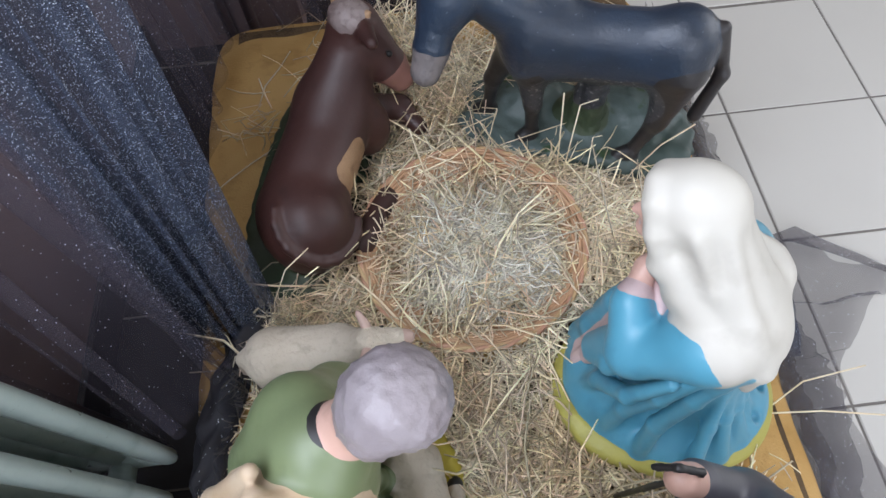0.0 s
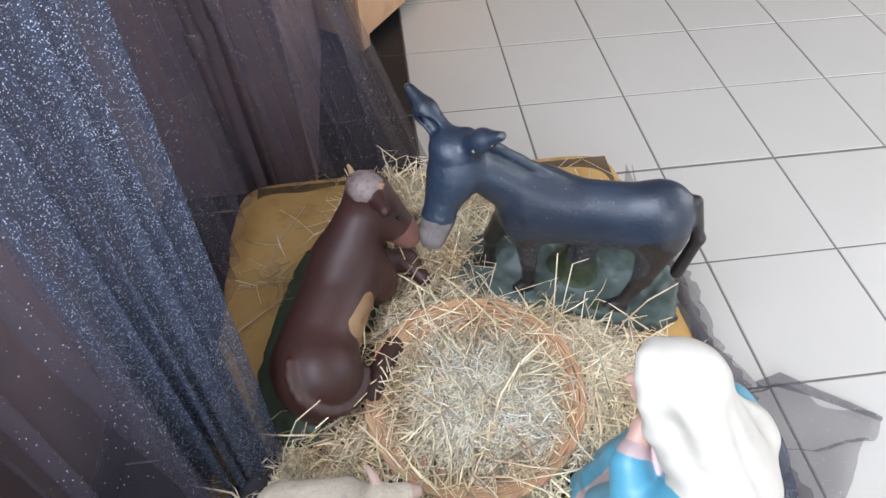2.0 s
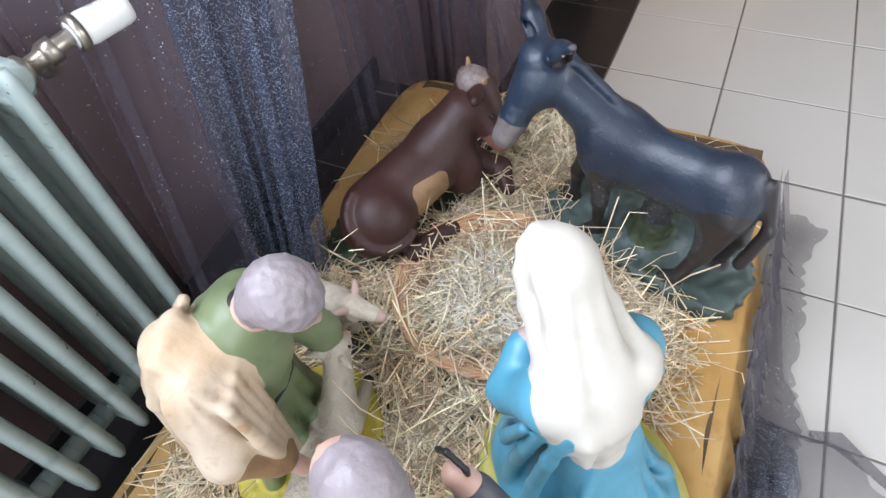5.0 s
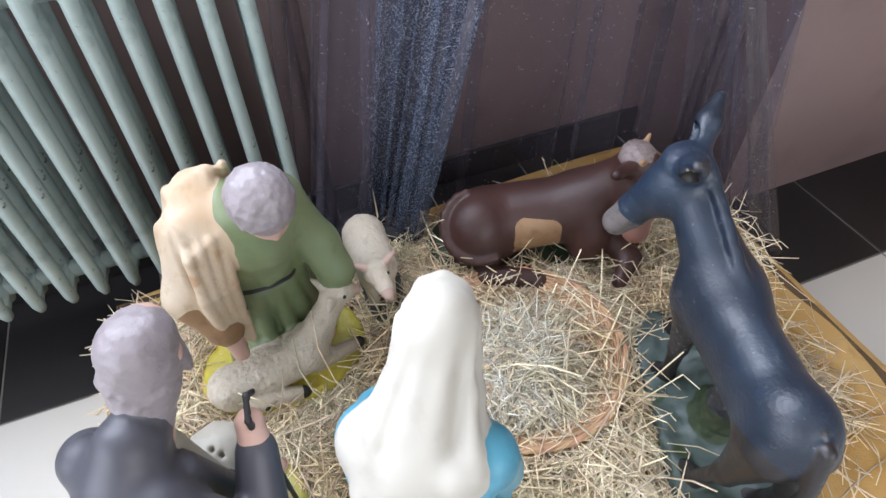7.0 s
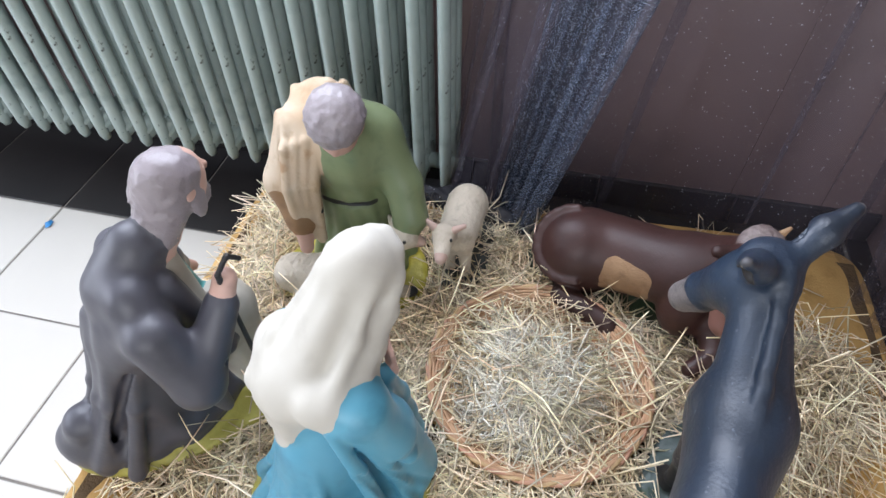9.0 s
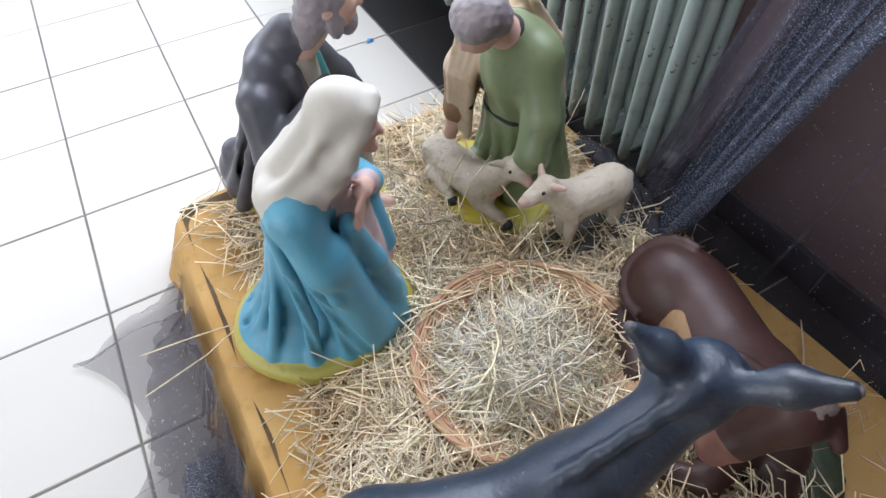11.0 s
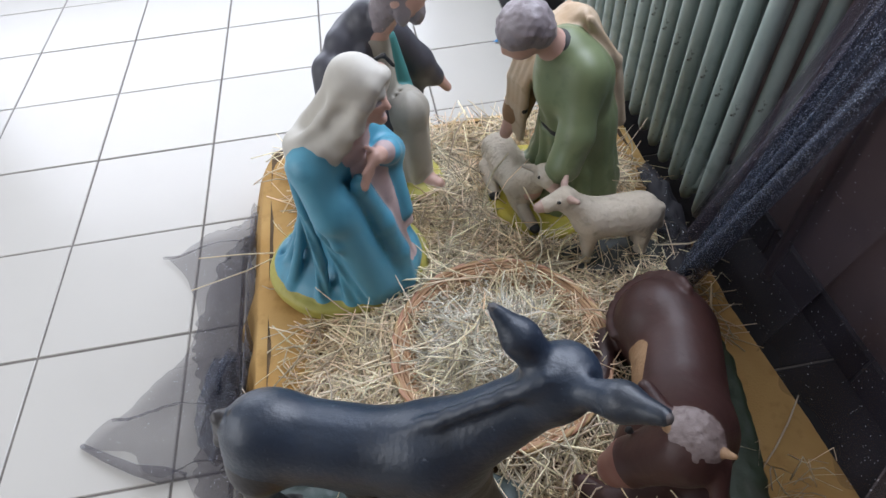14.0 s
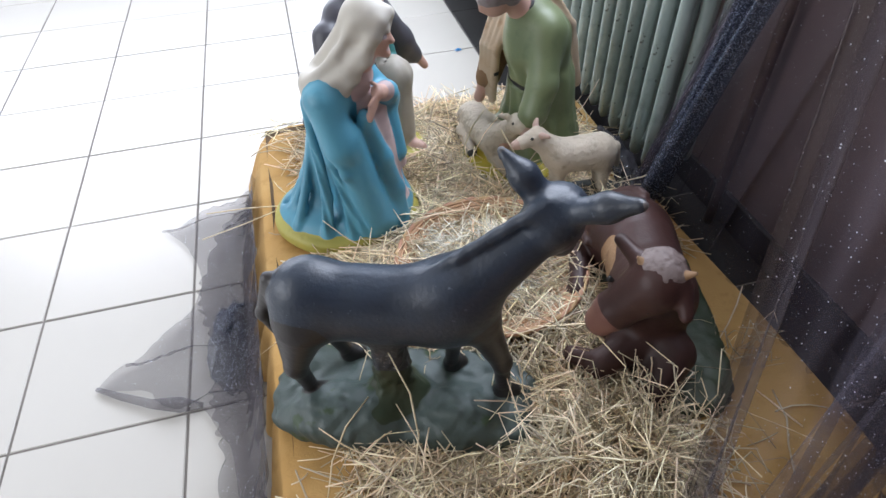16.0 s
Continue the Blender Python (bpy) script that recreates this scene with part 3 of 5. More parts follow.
def bunched_net(u, v):
    """The foot of the hanging net, bunched on the crate and trailing along its wall side."""
    t = u
    cx, cy = -0.665 - 0.055 * t - 0.02 * math.sin(3 * t), -0.775 - 0.33 * t
    r = 0.040 * (1 - 0.55 * t) * (0.55 + 0.45 * math.sin(math.pi * min(1, 0.15 + 0.85 * (1 - t))))
    a = 2 * math.pi * v
    r *= 1 + 0.35 * noise.noise((9 * t, 1.5 * math.cos(a), 1.5 * math.sin(a)))
    return (cx + r * math.cos(a), cy + 0.4 * r * math.sin(a * 2), TOP + 0.004 + max(0.0, 0.6 * r + 0.8 * r * math.sin(a)))


tagged(sheet("bunched_net", bunched_net, 90, 28, M["tulle_knot"]), "bunched dark foot of the hanging tulle on the crate", "tulle")


def floor_net(u, v):
    """Net lying beside the crate, gathered up its side and spread on the floor."""
    y, out = lerp(FLOOR_EDGE, u)
    x0 = PX + HX + 0.012 - 0.06 * max(0, 1 - u / 0.1)
    rise = min(1, 0.12 + u / 0.22)
    y += 0.012 * math.sin(u * 60) * v
    if v < 0.3:
        d = v / 0.3
        return (x0 + 0.014 + 0.035 * d + 0.012 * math.sin(u * 95 + 3 * math.sin(u * 17)) * d, y, 0.018 + (TOP - 0.03) * (1 - d) * rise)
    d = (v - 0.3) / 0.7
    x = x0 + 0.049 + (out - x0 - 0.049) * d
    z = 0.012 + 0.028 * (1 - d) * (0.5 + 0.5 * noise.noise((x * 20, y * 16, 2))) + 0.010 * abs(noise.noise((x * 30, y * 14, 9)))
    return (x + 0.012 * math.sin(u * 95) * (1 - d), y + 0.02 * noise.noise((x * 9, y * 9, 4)), z)


FLOOR_EDGE = [(-1.33, 0.20), (-1.27, 0.30), (-1.235, 0.417), (-1.15, 0.345), (-1.0, 0.31), (-0.9, 0.36), (-0.81, 0.46), (-0.764, 0.512), (-0.71, 0.40), (-0.67, 0.325), (-0.58, 0.25), (-0.42, 0.23), (-0.28, 0.21), (-0.13, 0.19)]
tagged(sheet("floor_net", floor_net, 220, 40, M["tulle_floor"]), "dark glittering tulle slumped beside the crate on the floor", "tulle")


def skirt_net(u, v):
    """A darker gathered layer standing against the crate's side."""
    y = -1.24 + 1.10 * u
    x0 = PX + HX + 0.016 - 0.04 * max(0, 1 - u / 0.06)
    rise = min(1, 0.1 + u / 0.14)
    w = 0.055 + 0.03 * noise.noise((u * 5, 1, 8)) + 0.045 * max(0, math.sin(u * 7))
    g = 0.010 * math.sin(u * 150 + 4 * math.sin(u * 23)) * (0.3 + v) * (1 - 0.6 * v)
    if v < 0.5:
        d = v / 0.5
        return (x0 + 0.016 + 0.05 * d + g, y, 0.022 + (TOP - 0.026) * (1 - d) * rise)
    d = (v - 0.5) / 0.5
    return (x0 + 0.066 + w * d + g, y + 0.02 * noise.noise((u * 20, d * 2, 4)), 0.022 * (1 - d) + 0.012 + 0.012 * abs(noise.noise((u * 60, d * 4, 6))))


tagged(sheet("net_skirt", skirt_net, 260, 24, M["tulle_skirt"]), "dark tulle gathered against the side of the crate", "tulle")


def crumpled_net(u, v):
    """Crumpled net heaped against the crate where the hem is knotted."""
    a, r = 2 * math.pi * u, 0.004 + 0.996 * v
    w = 0.82 + 0.28 * noise.noise((2 * math.cos(a), 2 * math.sin(a), 5))
    x, y = 0.232 + 0.075 * r * w * math.cos(a), -0.80 + 0.155 * r * w * math.sin(a)
    z = 0.012 + 0.075 * (1 - r * r) ** 1.2 * (0.75 + 0.5 * noise.noise((x * 30, y * 18, 1))) + 0.012 * abs(math.sin(a * 7 + 9 * r))
    return (x, y, z)


tagged(sheet("crumpled_net", crumpled_net, 120, 24, M["tulle_dense"]), "crumpled bundle of blue glittering tulle beside the crate", "tulle")
bm = bmesh.new()
tube(bm, [(0.30, -0.665, 0.014), (0.34, -0.668, 0.030), (0.40, -0.695, 0.016), (0.46, -0.73, 0.012), (0.515, -0.766, 0.008)], [0.006, 0.016, 0.010, 0.008, 0.005], 8)
tagged(part("rolled_net_hem", bm, M["tulle_floor"], smooth=True), "rolled grey hem of the tulle lying on the tiles", "tulle")


# ---- statues ----
Z = TOP + 0.004


def ridges(P, angles, z0, r0, z1, r1, w0, w1, m, lean=(0.0, 0.0), sway=0.0, k=0.018, cx=(0.0, 0.0)):
    """Long cloth folds running down a robe, from a ring at height z0 to a ring at z1."""
    out = []
    for n, a in enumerate(angles):
        c, t = math.radians(a), math.radians(a + sway + 7 * math.sin(n * 2.1))
        g = 1 + 0.12 * math.sin(n * 1.7)
        top = (cx[0] + r0 * math.cos(c), lean[0] + r0 * math.sin(c), z0 + 0.015 * math.sin(n * 2.9))
        mid = (0.5 * (cx[0] + cx[1]) + 0.46 * (r0 + r1) * math.cos((c + t) / 2), 0.5 * (r0 + r1) * 0.96 * math.sin((c + t) / 2), (z0 + z1) / 2)
        low = (cx[1] + r1 * math.cos(t), lean[1] + r1 * math.sin(t), z1)
        out.append(capsule(P(*top), P(*mid), w0 * g, (w0 + w1) / 2 * g, m, k))
        out.append(capsule(P(*mid), P(*low), (w0 + w1) / 2 * g, w1 * g, m, k))
    return out


U = frame_of((-0.058, -0.966, Z), 148)


def strand(points, radii, m, k=0.008):
    """A run of joined rounded rods, for one fold or hem."""
    return [capsule(U(*p), U(*q), r0, r1, m, k) for p, q, r0, r1 in zip(points, points[1:], radii, radii[1:])]


mary = [
    slab(U(0.0, 0, 0.012), 0.160, 0.131, 0.018, "moss", turn=-6),
    blob(U(-0.004, 0, 0.036), (0.137, 0.106, 0.034), "blue", 0.02, turn=(0, 0, -10)),
    # seat, knees and body
    capsule(U(-0.034, 0, 0.062), U(-0.010, 0, 0.195), 0.062, 0.048, "blue", 0.04),
    *[capsule(U(0.066, 0.032 * side, 0.062), U(0.034, 0.018 * side, 0.20), 0.056, 0.046, "blue", 0.03) for side in (1, -1)],
    blob(U(0.080, 0, 0.048), (0.060, 0.082, 0.040), "blue", 0.03, turn=(0, 0, 148)),
    capsule(U(0.004, 0, 0.19), U(0.028, 0.004, 0.325), 0.050, 0.046, "blue", 0.03),
    capsule(U(0.026, -0.052, 0.325), U(0.030, 0.056, 0.325), 0.036, 0.036, "blue", 0.03),
    # inner dress between the mantle's edges
    capsule(U(0.070, 0.006, 0.300), U(0.096, 0.016, 0.130), 0.024, 0.026, "pink", 0.010),
    *[capsule(U(0.094, y, 0.270), U(0.128, y + 0.006, 0.070), 0.006, 0.008, "pink", 0.005) for y in (0.006, 0.020)],
    # arms folded across the breast
    capsule(U(0.026, -0.064, 0.325), U(0.052, -0.078, 0.240), 0.033, 0.030, "blue", 0.02),
    capsule(U(0.030, 0.066, 0.325), U(0.086, 0.074, 0.268), 0.031, 0.026, "blue", 0.02),
    capsule(U(0.086, 0.072, 0.268), U(0.106, 0.036, 0.302), 0.026, 0.023, "blue", 0.012),
    capsule(U(0.106, 0.034, 0.303), U(0.107, 0.026, 0.309), 0.0205, 0.019, "pink", 0.003),
    capsule(U(0.107, 0.026, 0.310), U(0.106, -0.004, 0.322), 0.013, 0.0135, "skin", 0.004),
    *[capsule(U(0.111 - 0.002 * n, -0.004 - 0.004 * n, 0.330 - 0.0085 * n), U(0.101, -0.034 - 0.001 * n, 0.312 - 0.009 * n), 0.0055, 0.0042, "skin", 0.002) for n in range(4)],
    capsule(U(0.109, 0.004, 0.328), U(0.100, -0.010, 0.344), 0.0052, 0.0042, "skin", 0.003),
    # hanging sleeves, the far one ending in a lined corner
    capsule(U(0.088, 0.058, 0.272), U(0.116, 0.040, 0.165), 0.022, 0.019, "blue", 0.012),
    capsule(U(0.094, 0.018, 0.270), U(0.108, 0.018, 0.140), 0.015, 0.016, "pink", 0.005),
    capsule(U(0.104, 0.010, 0.132), U(0.119, 0.046, 0.136), 0.013, 0.012, "pink", 0.004),
    *strand([(0.070, 0.084, 0.270), (0.096, 0.072, 0.200), (0.118, 0.050, 0.152)], [0.010, 0.010, 0.008], "blue", 0.010),
    capsule(U(0.060, -0.062, 0.250), U(0.090, -0.058, 0.070), 0.030, 0.040, "blue", 0.02),
    *strand([(0.086, -0.030, 0.282), (0.110, -0.018, 0.190), (0.124, -0.010, 0.110), (0.136, -0.020, 0.040)], [0.014, 0.017, 0.019, 0.018], "blue", 0.012),
    # long folds sweeping from each shoulder down and forward
    *[c for side in (1, -1) for n in range(0, 6, 2) for c in strand([
        (-0.012 + 0.012 * n, (0.066 + 0.006 * n) * side, 0.318 - 0.012 * n), (0.000 + 0.016 * n, (0.078 + 0.004 * n) * side, 0.225 - 0.008 * n),
        (0.010 + 0.021 * n, (0.090 + 0.002 * n - 0.002 * n * n) * side, 0.120), (0.006 + 0.027 * n, (0.106 - 0.0032 * n * n) * side, 0.034)], [0.008, 0.011, 0.012, 0.013], "blue", 0.006)],
    # folds round the seat
    *[c for n in range(7) for c in strand([
        (-0.036 - 0.004 * math.sin(n), 0.012 * (n - 3), 0.215), (-0.078 + 0.003 * (n - 3) ** 2, 0.021 * (n - 3), 0.115), (-0.118 + 0.006 * (n - 3) ** 2, 0.034 * (n - 3), 0.036)], [0.004, 0.009, 0.012], "blue", 0.008)],
    *[cut(capsule(U(-0.030 + 0.013 * n, -0.080 - 0.003 * n, 0.250 - 0.01 * n), U(-0.010 + 0.027 * n, -0.116 + 0.004 * n, 0.050), 0.003, 0.006, "blue"), 0.006) for n in range(5)],
    *[cut(capsule(U(-0.070, 0.026 * n - 0.052, 0.17), U(-0.126 + 0.006 * abs(n - 2), 0.046 * n - 0.092, 0.045), 0.003, 0.007, "blue"), 0.006) for n in range(5)],
    # neck and face, bowed
    capsule(U(0.056, 0, 0.345), U(0.090, 0, 0.405), 0.024, 0.024, "skin", 0.008),
    capsule(U(0.058, 0, 0.338), U(0.066, 0, 0.350), 0.034, 0.031, "pink", 0.004),
    # veil over the head
    blob(U(0.099, -0.003, 0.455), (0.045, 0.038, 0.042), "veil", 0.01, turn=(0, 26, 148)),
    capsule(U(0.086, 0, 0.440), U(0.020, 0.008, 0.352), 0.033, 0.040, "veil", 0.012),
    cut(blob(U(0.146, 0, 0.424), (0.034, 0.028, 0.042), "veil", turn=(0, 24, 148)), 0.004),
    blob(U(0.110, 0, 0.428), (0.028, 0.026, 0.041), "skin", 0.003, turn=(0, 22, 148)),
    capsule(U(0.132, 0, 0.440), U(0.141, 0, 0.423), 0.0042, 0.0060, "skin", 0.003),
    blob(U(0.127, 0, 0.400), (0.010, 0.012, 0.009), "skin", 0.006),
    *[q for side in (1, -1) for q in (cut(blob(U(0.138, 0.012 * side, 0.436), (0.006, 0.008, 0.005), "skin"), 0.004), paint(blob(U(0.132, 0.012 * side, 0.434), (0.012, 0.0065, 0.0030), "hair")))],
    paint(blob(U(0.138, 0, 0.408), (0.010, 0.009, 0.0035), "pink")),
    # rim of the hood and its two front edges, falling to the shoulders
    *[c for side in (1, -1) for c in strand([(0.136, 0.0, 0.472), (0.132, 0.018 * side, 0.464), (0.120, 0.031 * side, 0.440), (0.104, 0.034 * side, 0.400), (0.076, 0.038 * side, 0.365), (0.060, 0.044 * side, 0.345)], [0.006, 0.006, 0.007, 0.009, 0.011, 0.011], "veil", 0.014)],
    capsule(U(0.082, 0.022, 0.405), U(0.036, 0.046, 0.350), 0.020, 0.026, "veil", 0.012),
    capsule(U(0.082, -0.022, 0.405), U(0.036, -0.036, 0.358), 0.020, 0.022, "veil", 0.012),
    capsule(U(-0.002, -0.034, 0.340), U(0.016, 0.058, 0.338), 0.030, 0.031, "veil", 0.016),
    blob(U(0.000, 0.020, 0.318), (0.046, 0.052, 0.050), "veil", 0.015, turn=(0, 14, 148)),
    *[c for side in (1, -1) for c in (
        *strand([(0.090, 0.035 * side, 0.462), (0.052, 0.040 * side, 0.405), (-0.004, 0.054 * side, 0.352)], [0.004, 0.006, 0.007], "veil", 0.014),
        *strand([(0.110, 0.036 * side, 0.425), (0.072, 0.044 * side, 0.378), (0.030, 0.058 * side, 0.346)], [0.004, 0.006, 0.006], "veil", 0.014))],
    capsule(U(0.000, 0.016, 0.310), U(-0.014, 0.020, 0.240), 0.044, 0.030, "veil", 0.015),
    capsule(U(0.014, 0.058, 0.325), U(-0.002, 0.054, 0.282), 0.030, 0.022, "veil", 0.015),
    *[c for y0, y1, y2 in ((0.020, 0.046, 0.056), (0.002, 0.020, 0.030), (-0.016, -0.010, 0.000)) for c in strand([(0.066, y0, 0.462), (0.010, y1, 0.375), (-0.030, y2, 0.315), (-0.036, y2, 0.262)], [0.004, 0.009, 0.009, 0.007], "veil", 0.014)],
]
sculpt("kneeling_statue", mary, 0.0032, "kneeling plaster statue with a cream veil and blue robe")

P = frame_of((-0.135, -1.262, Z), 131)
Q = frame_of((-0.228, -1.191, Z + 0.440), 162)
joseph = [
    slab(P(0.005, 0.0, 0.010), 0.190, 0.095, 0.014, "moss", turn=131),
    blob(P(-0.04, 0, 0.045), (0.135, 0.080, 0.040), "greyrobe", 0.02, turn=(0, 0, 131), fold=(0.004, 8, 9, None)),
    capsule(P(-0.12, 0, 0.05), P(-0.150, 0, 0.055), 0.040, 0.034, "greyrobe", 0.02),
    capsule(P(-0.128, -0.012, 0.098), P(-0.140, -0.010, 0.040), 0.030, 0.036, "greyrobe", 0.012),
    capsule(P(-0.03, -0.005, 0.07), P(0.0, -0.005, 0.24), 0.068, 0.062, "greyrobe", 0.03, fold=(0.003, 7, 12, None)),
    blob(P(0.016, -0.010, 0.285), (0.056, 0.082, 0.080), "greyrobe", 0.03, turn=(0, 15, 131)),
    *ridges(P, (105, 130, 155, 180, 205, 230, 255), 0.29, 0.052, 0.03, 0.100, 0.008, 0.015, "greyrobe", sway=-12, cx=(0.012, -0.045), k=0.012),
    capsule(P(0.030, 0.075, 0.310), P(0.050, 0.125, 0.225), 0.034, 0.030, "greyrobe", 0.02),
    capsule(P(0.050, 0.125, 0.225), P(0.062, 0.155, 0.178), 0.030, 0.024, "greyrobe", 0.02),
    capsule(P(0.050, 0.120, 0.20), P(0.045, 0.120, 0.10), 0.016, 0.008, "greyrobe", 0.02),
    capsule(P(0.064, 0.160, 0.178), P(0.085, 0.175, 0.145), 0.014, 0.010, "skin", 0.008),
    capsule(P(0.030, -0.090, 0.310), P(0.055, -0.118, 0.225), 0.034, 0.034, "greyrobe", 0.02),
    capsule(P(0.055, -0.118, 0.225), P(0.118, -0.076, 0.306), 0.032, 0.023, "greyrobe", 0.015),
    capsule(P(0.060, -0.112, 0.21), P(0.070, -0.105, 0.13), 0.020, 0.010, "greyrobe", 0.02),
    capsule(P(0.126, -0.070, 0.322), P(0.134, -0.062, 0.334), 0.016, 0.016, "skin", 0.006),
    capsule(P(0.02, 0.0, 0.12), P(0.115, 0.010, 0.200), 0.050, 0.042, "stone", 0.02),
    capsule(P(0.115, 0.010, 0.200), P(0.122, 0.012, 0.05), 0.042, 0.038, "stone", 0.02, fold=(0.003, 7, 10, None)),
    capsule(P(0.135, 0.015, 0.03), P(0.182, 0.018, 0.024), 0.016, 0.013, "skin", 0.008),
    capsule(P(0.068, 0.0, 0.335), P(0.076, -0.008, 0.22), 0.024, 0.030, "stone", 0.008),
    capsule(P(0.066, 0.030, 0.330), P(0.088, 0.048, 0.16), 0.018, 0.024, "teal", 0.008),
    capsule(P(0.066, -0.034, 0.335), P(0.098, -0.040, 0.18), 0.015, 0.017, "greyrobe", 0.008),
    *[cut(capsule(P(0.104, 0.004 - 0.012 * n, 0.30), P(0.116, 0.004 - 0.014 * n, 0.19), 0.003, 0.004, "stone"), 0.004) for n in range(2)],
    *[cut(capsule(P(-0.030 + 0.01 * n, 0.070 - 0.045 * n, 0.30 - 0.01 * n), P(-0.115, 0.085 - 0.045 * n, 0.06), 0.005, 0.008, "greyrobe"), 0.008) for n in range(4)],
    *[cut(capsule(P(0.030, -0.118 + 0.006 * n, 0.26 - 0.03 * n), P(0.095, -0.118 + 0.010 * n, 0.245 - 0.03 * n), 0.004, 0.004, "greyrobe"), 0.006) for n in range(3)],
    capsule(P(0.066, 0.004, 0.35), P(0.105, 0.018, 0.41), 0.021, 0.022, "skin", 0.008),
    capsule(P(0.012, -0.005, 0.330), P(0.050, 0.002, 0.378), 0.044, 0.035, "greyrobe", 0.015),
    capsule(P(0.024, -0.048, 0.345), P(0.024, 0.050, 0.345), 0.028, 0.028, "greyrobe", 0.02),
    blob(Q(0.014, 0, -0.006), (0.036, 0.030, 0.042), "skin", 0.006, turn=(0, 18, 162)),
    capsule(Q(0.044, 0, 0.006), Q(0.054, 0, -0.010), 0.0050, 0.0068, "skin", 0.004),
    *[cut(blob(Q(0.048, 0.013 * side, 0.004), (0.007, 0.008, 0.005), "skin"), 0.004) for side in (1, -1)],
    blob(Q(0.034, 0, -0.036), (0.013, 0.017, 0.018), "hair", 0.008, fold=(0.0, 1, 1, (0.003, 0.014))),
    blob(Q(0.028, 0, -0.048), (0.013, 0.015, 0.014), "hair", 0.010, fold=(0.0, 1, 1, (0.003, 0.014))),
    *[blob(Q(0.012, 0.030 * side, -0.030), (0.014, 0.006, 0.022), "hair", 0.008) for side in (1, -1)],
    *[blob(Q(0.004, 0.031 * side, -0.006), (0.008, 0.005, 0.011), "skin", 0.003) for side in (1, -1)],
    blob(Q(0.002, 0, 0.010), (0.042, 0.037, 0.034), "hair", 0.006, turn=(0, 18, 162), fold=(0.0, 1, 1, (0.002, 0.028))),
    blob(Q(-0.018, 0, -0.010), (0.026, 0.037, 0.032), "hair", 0.010, fold=(0.0, 1, 1, (0.004, 0.020))),
    capsule(Q(-0.022, 0.0, -0.030), Q(-0.034, 0.0, -0.058), 0.027, 0.020, "hair", 0.012, fold=(0.0, 1, 1, (0.004, 0.016))),
    blob(Q(-0.026, 0, -0.034), (0.022, 0.032, 0.020), "hair", 0.012, fold=(0.0, 1, 1, (0.005, 0.018))),
    capsule(P(0.128, -0.072, 0.355), P(0.146, -0.058, 0.368), 0.0042, 0.0042, "dark", 0.003),
    capsule(P(0.146, -0.058, 0.368), P(0.160, -0.050, 0.348), 0.0042, 0.0042, "dark", 0.003),
    capsule(P(0.128, -0.072, 0.355), P(0.135, -0.080, 0.02), 0.0042, 0.0042, "dark", 0.003),
]
sculpt("statue_with_staff", joseph, 0.0032, "kneeling plaster statue in a slate robe holding a thin staff")

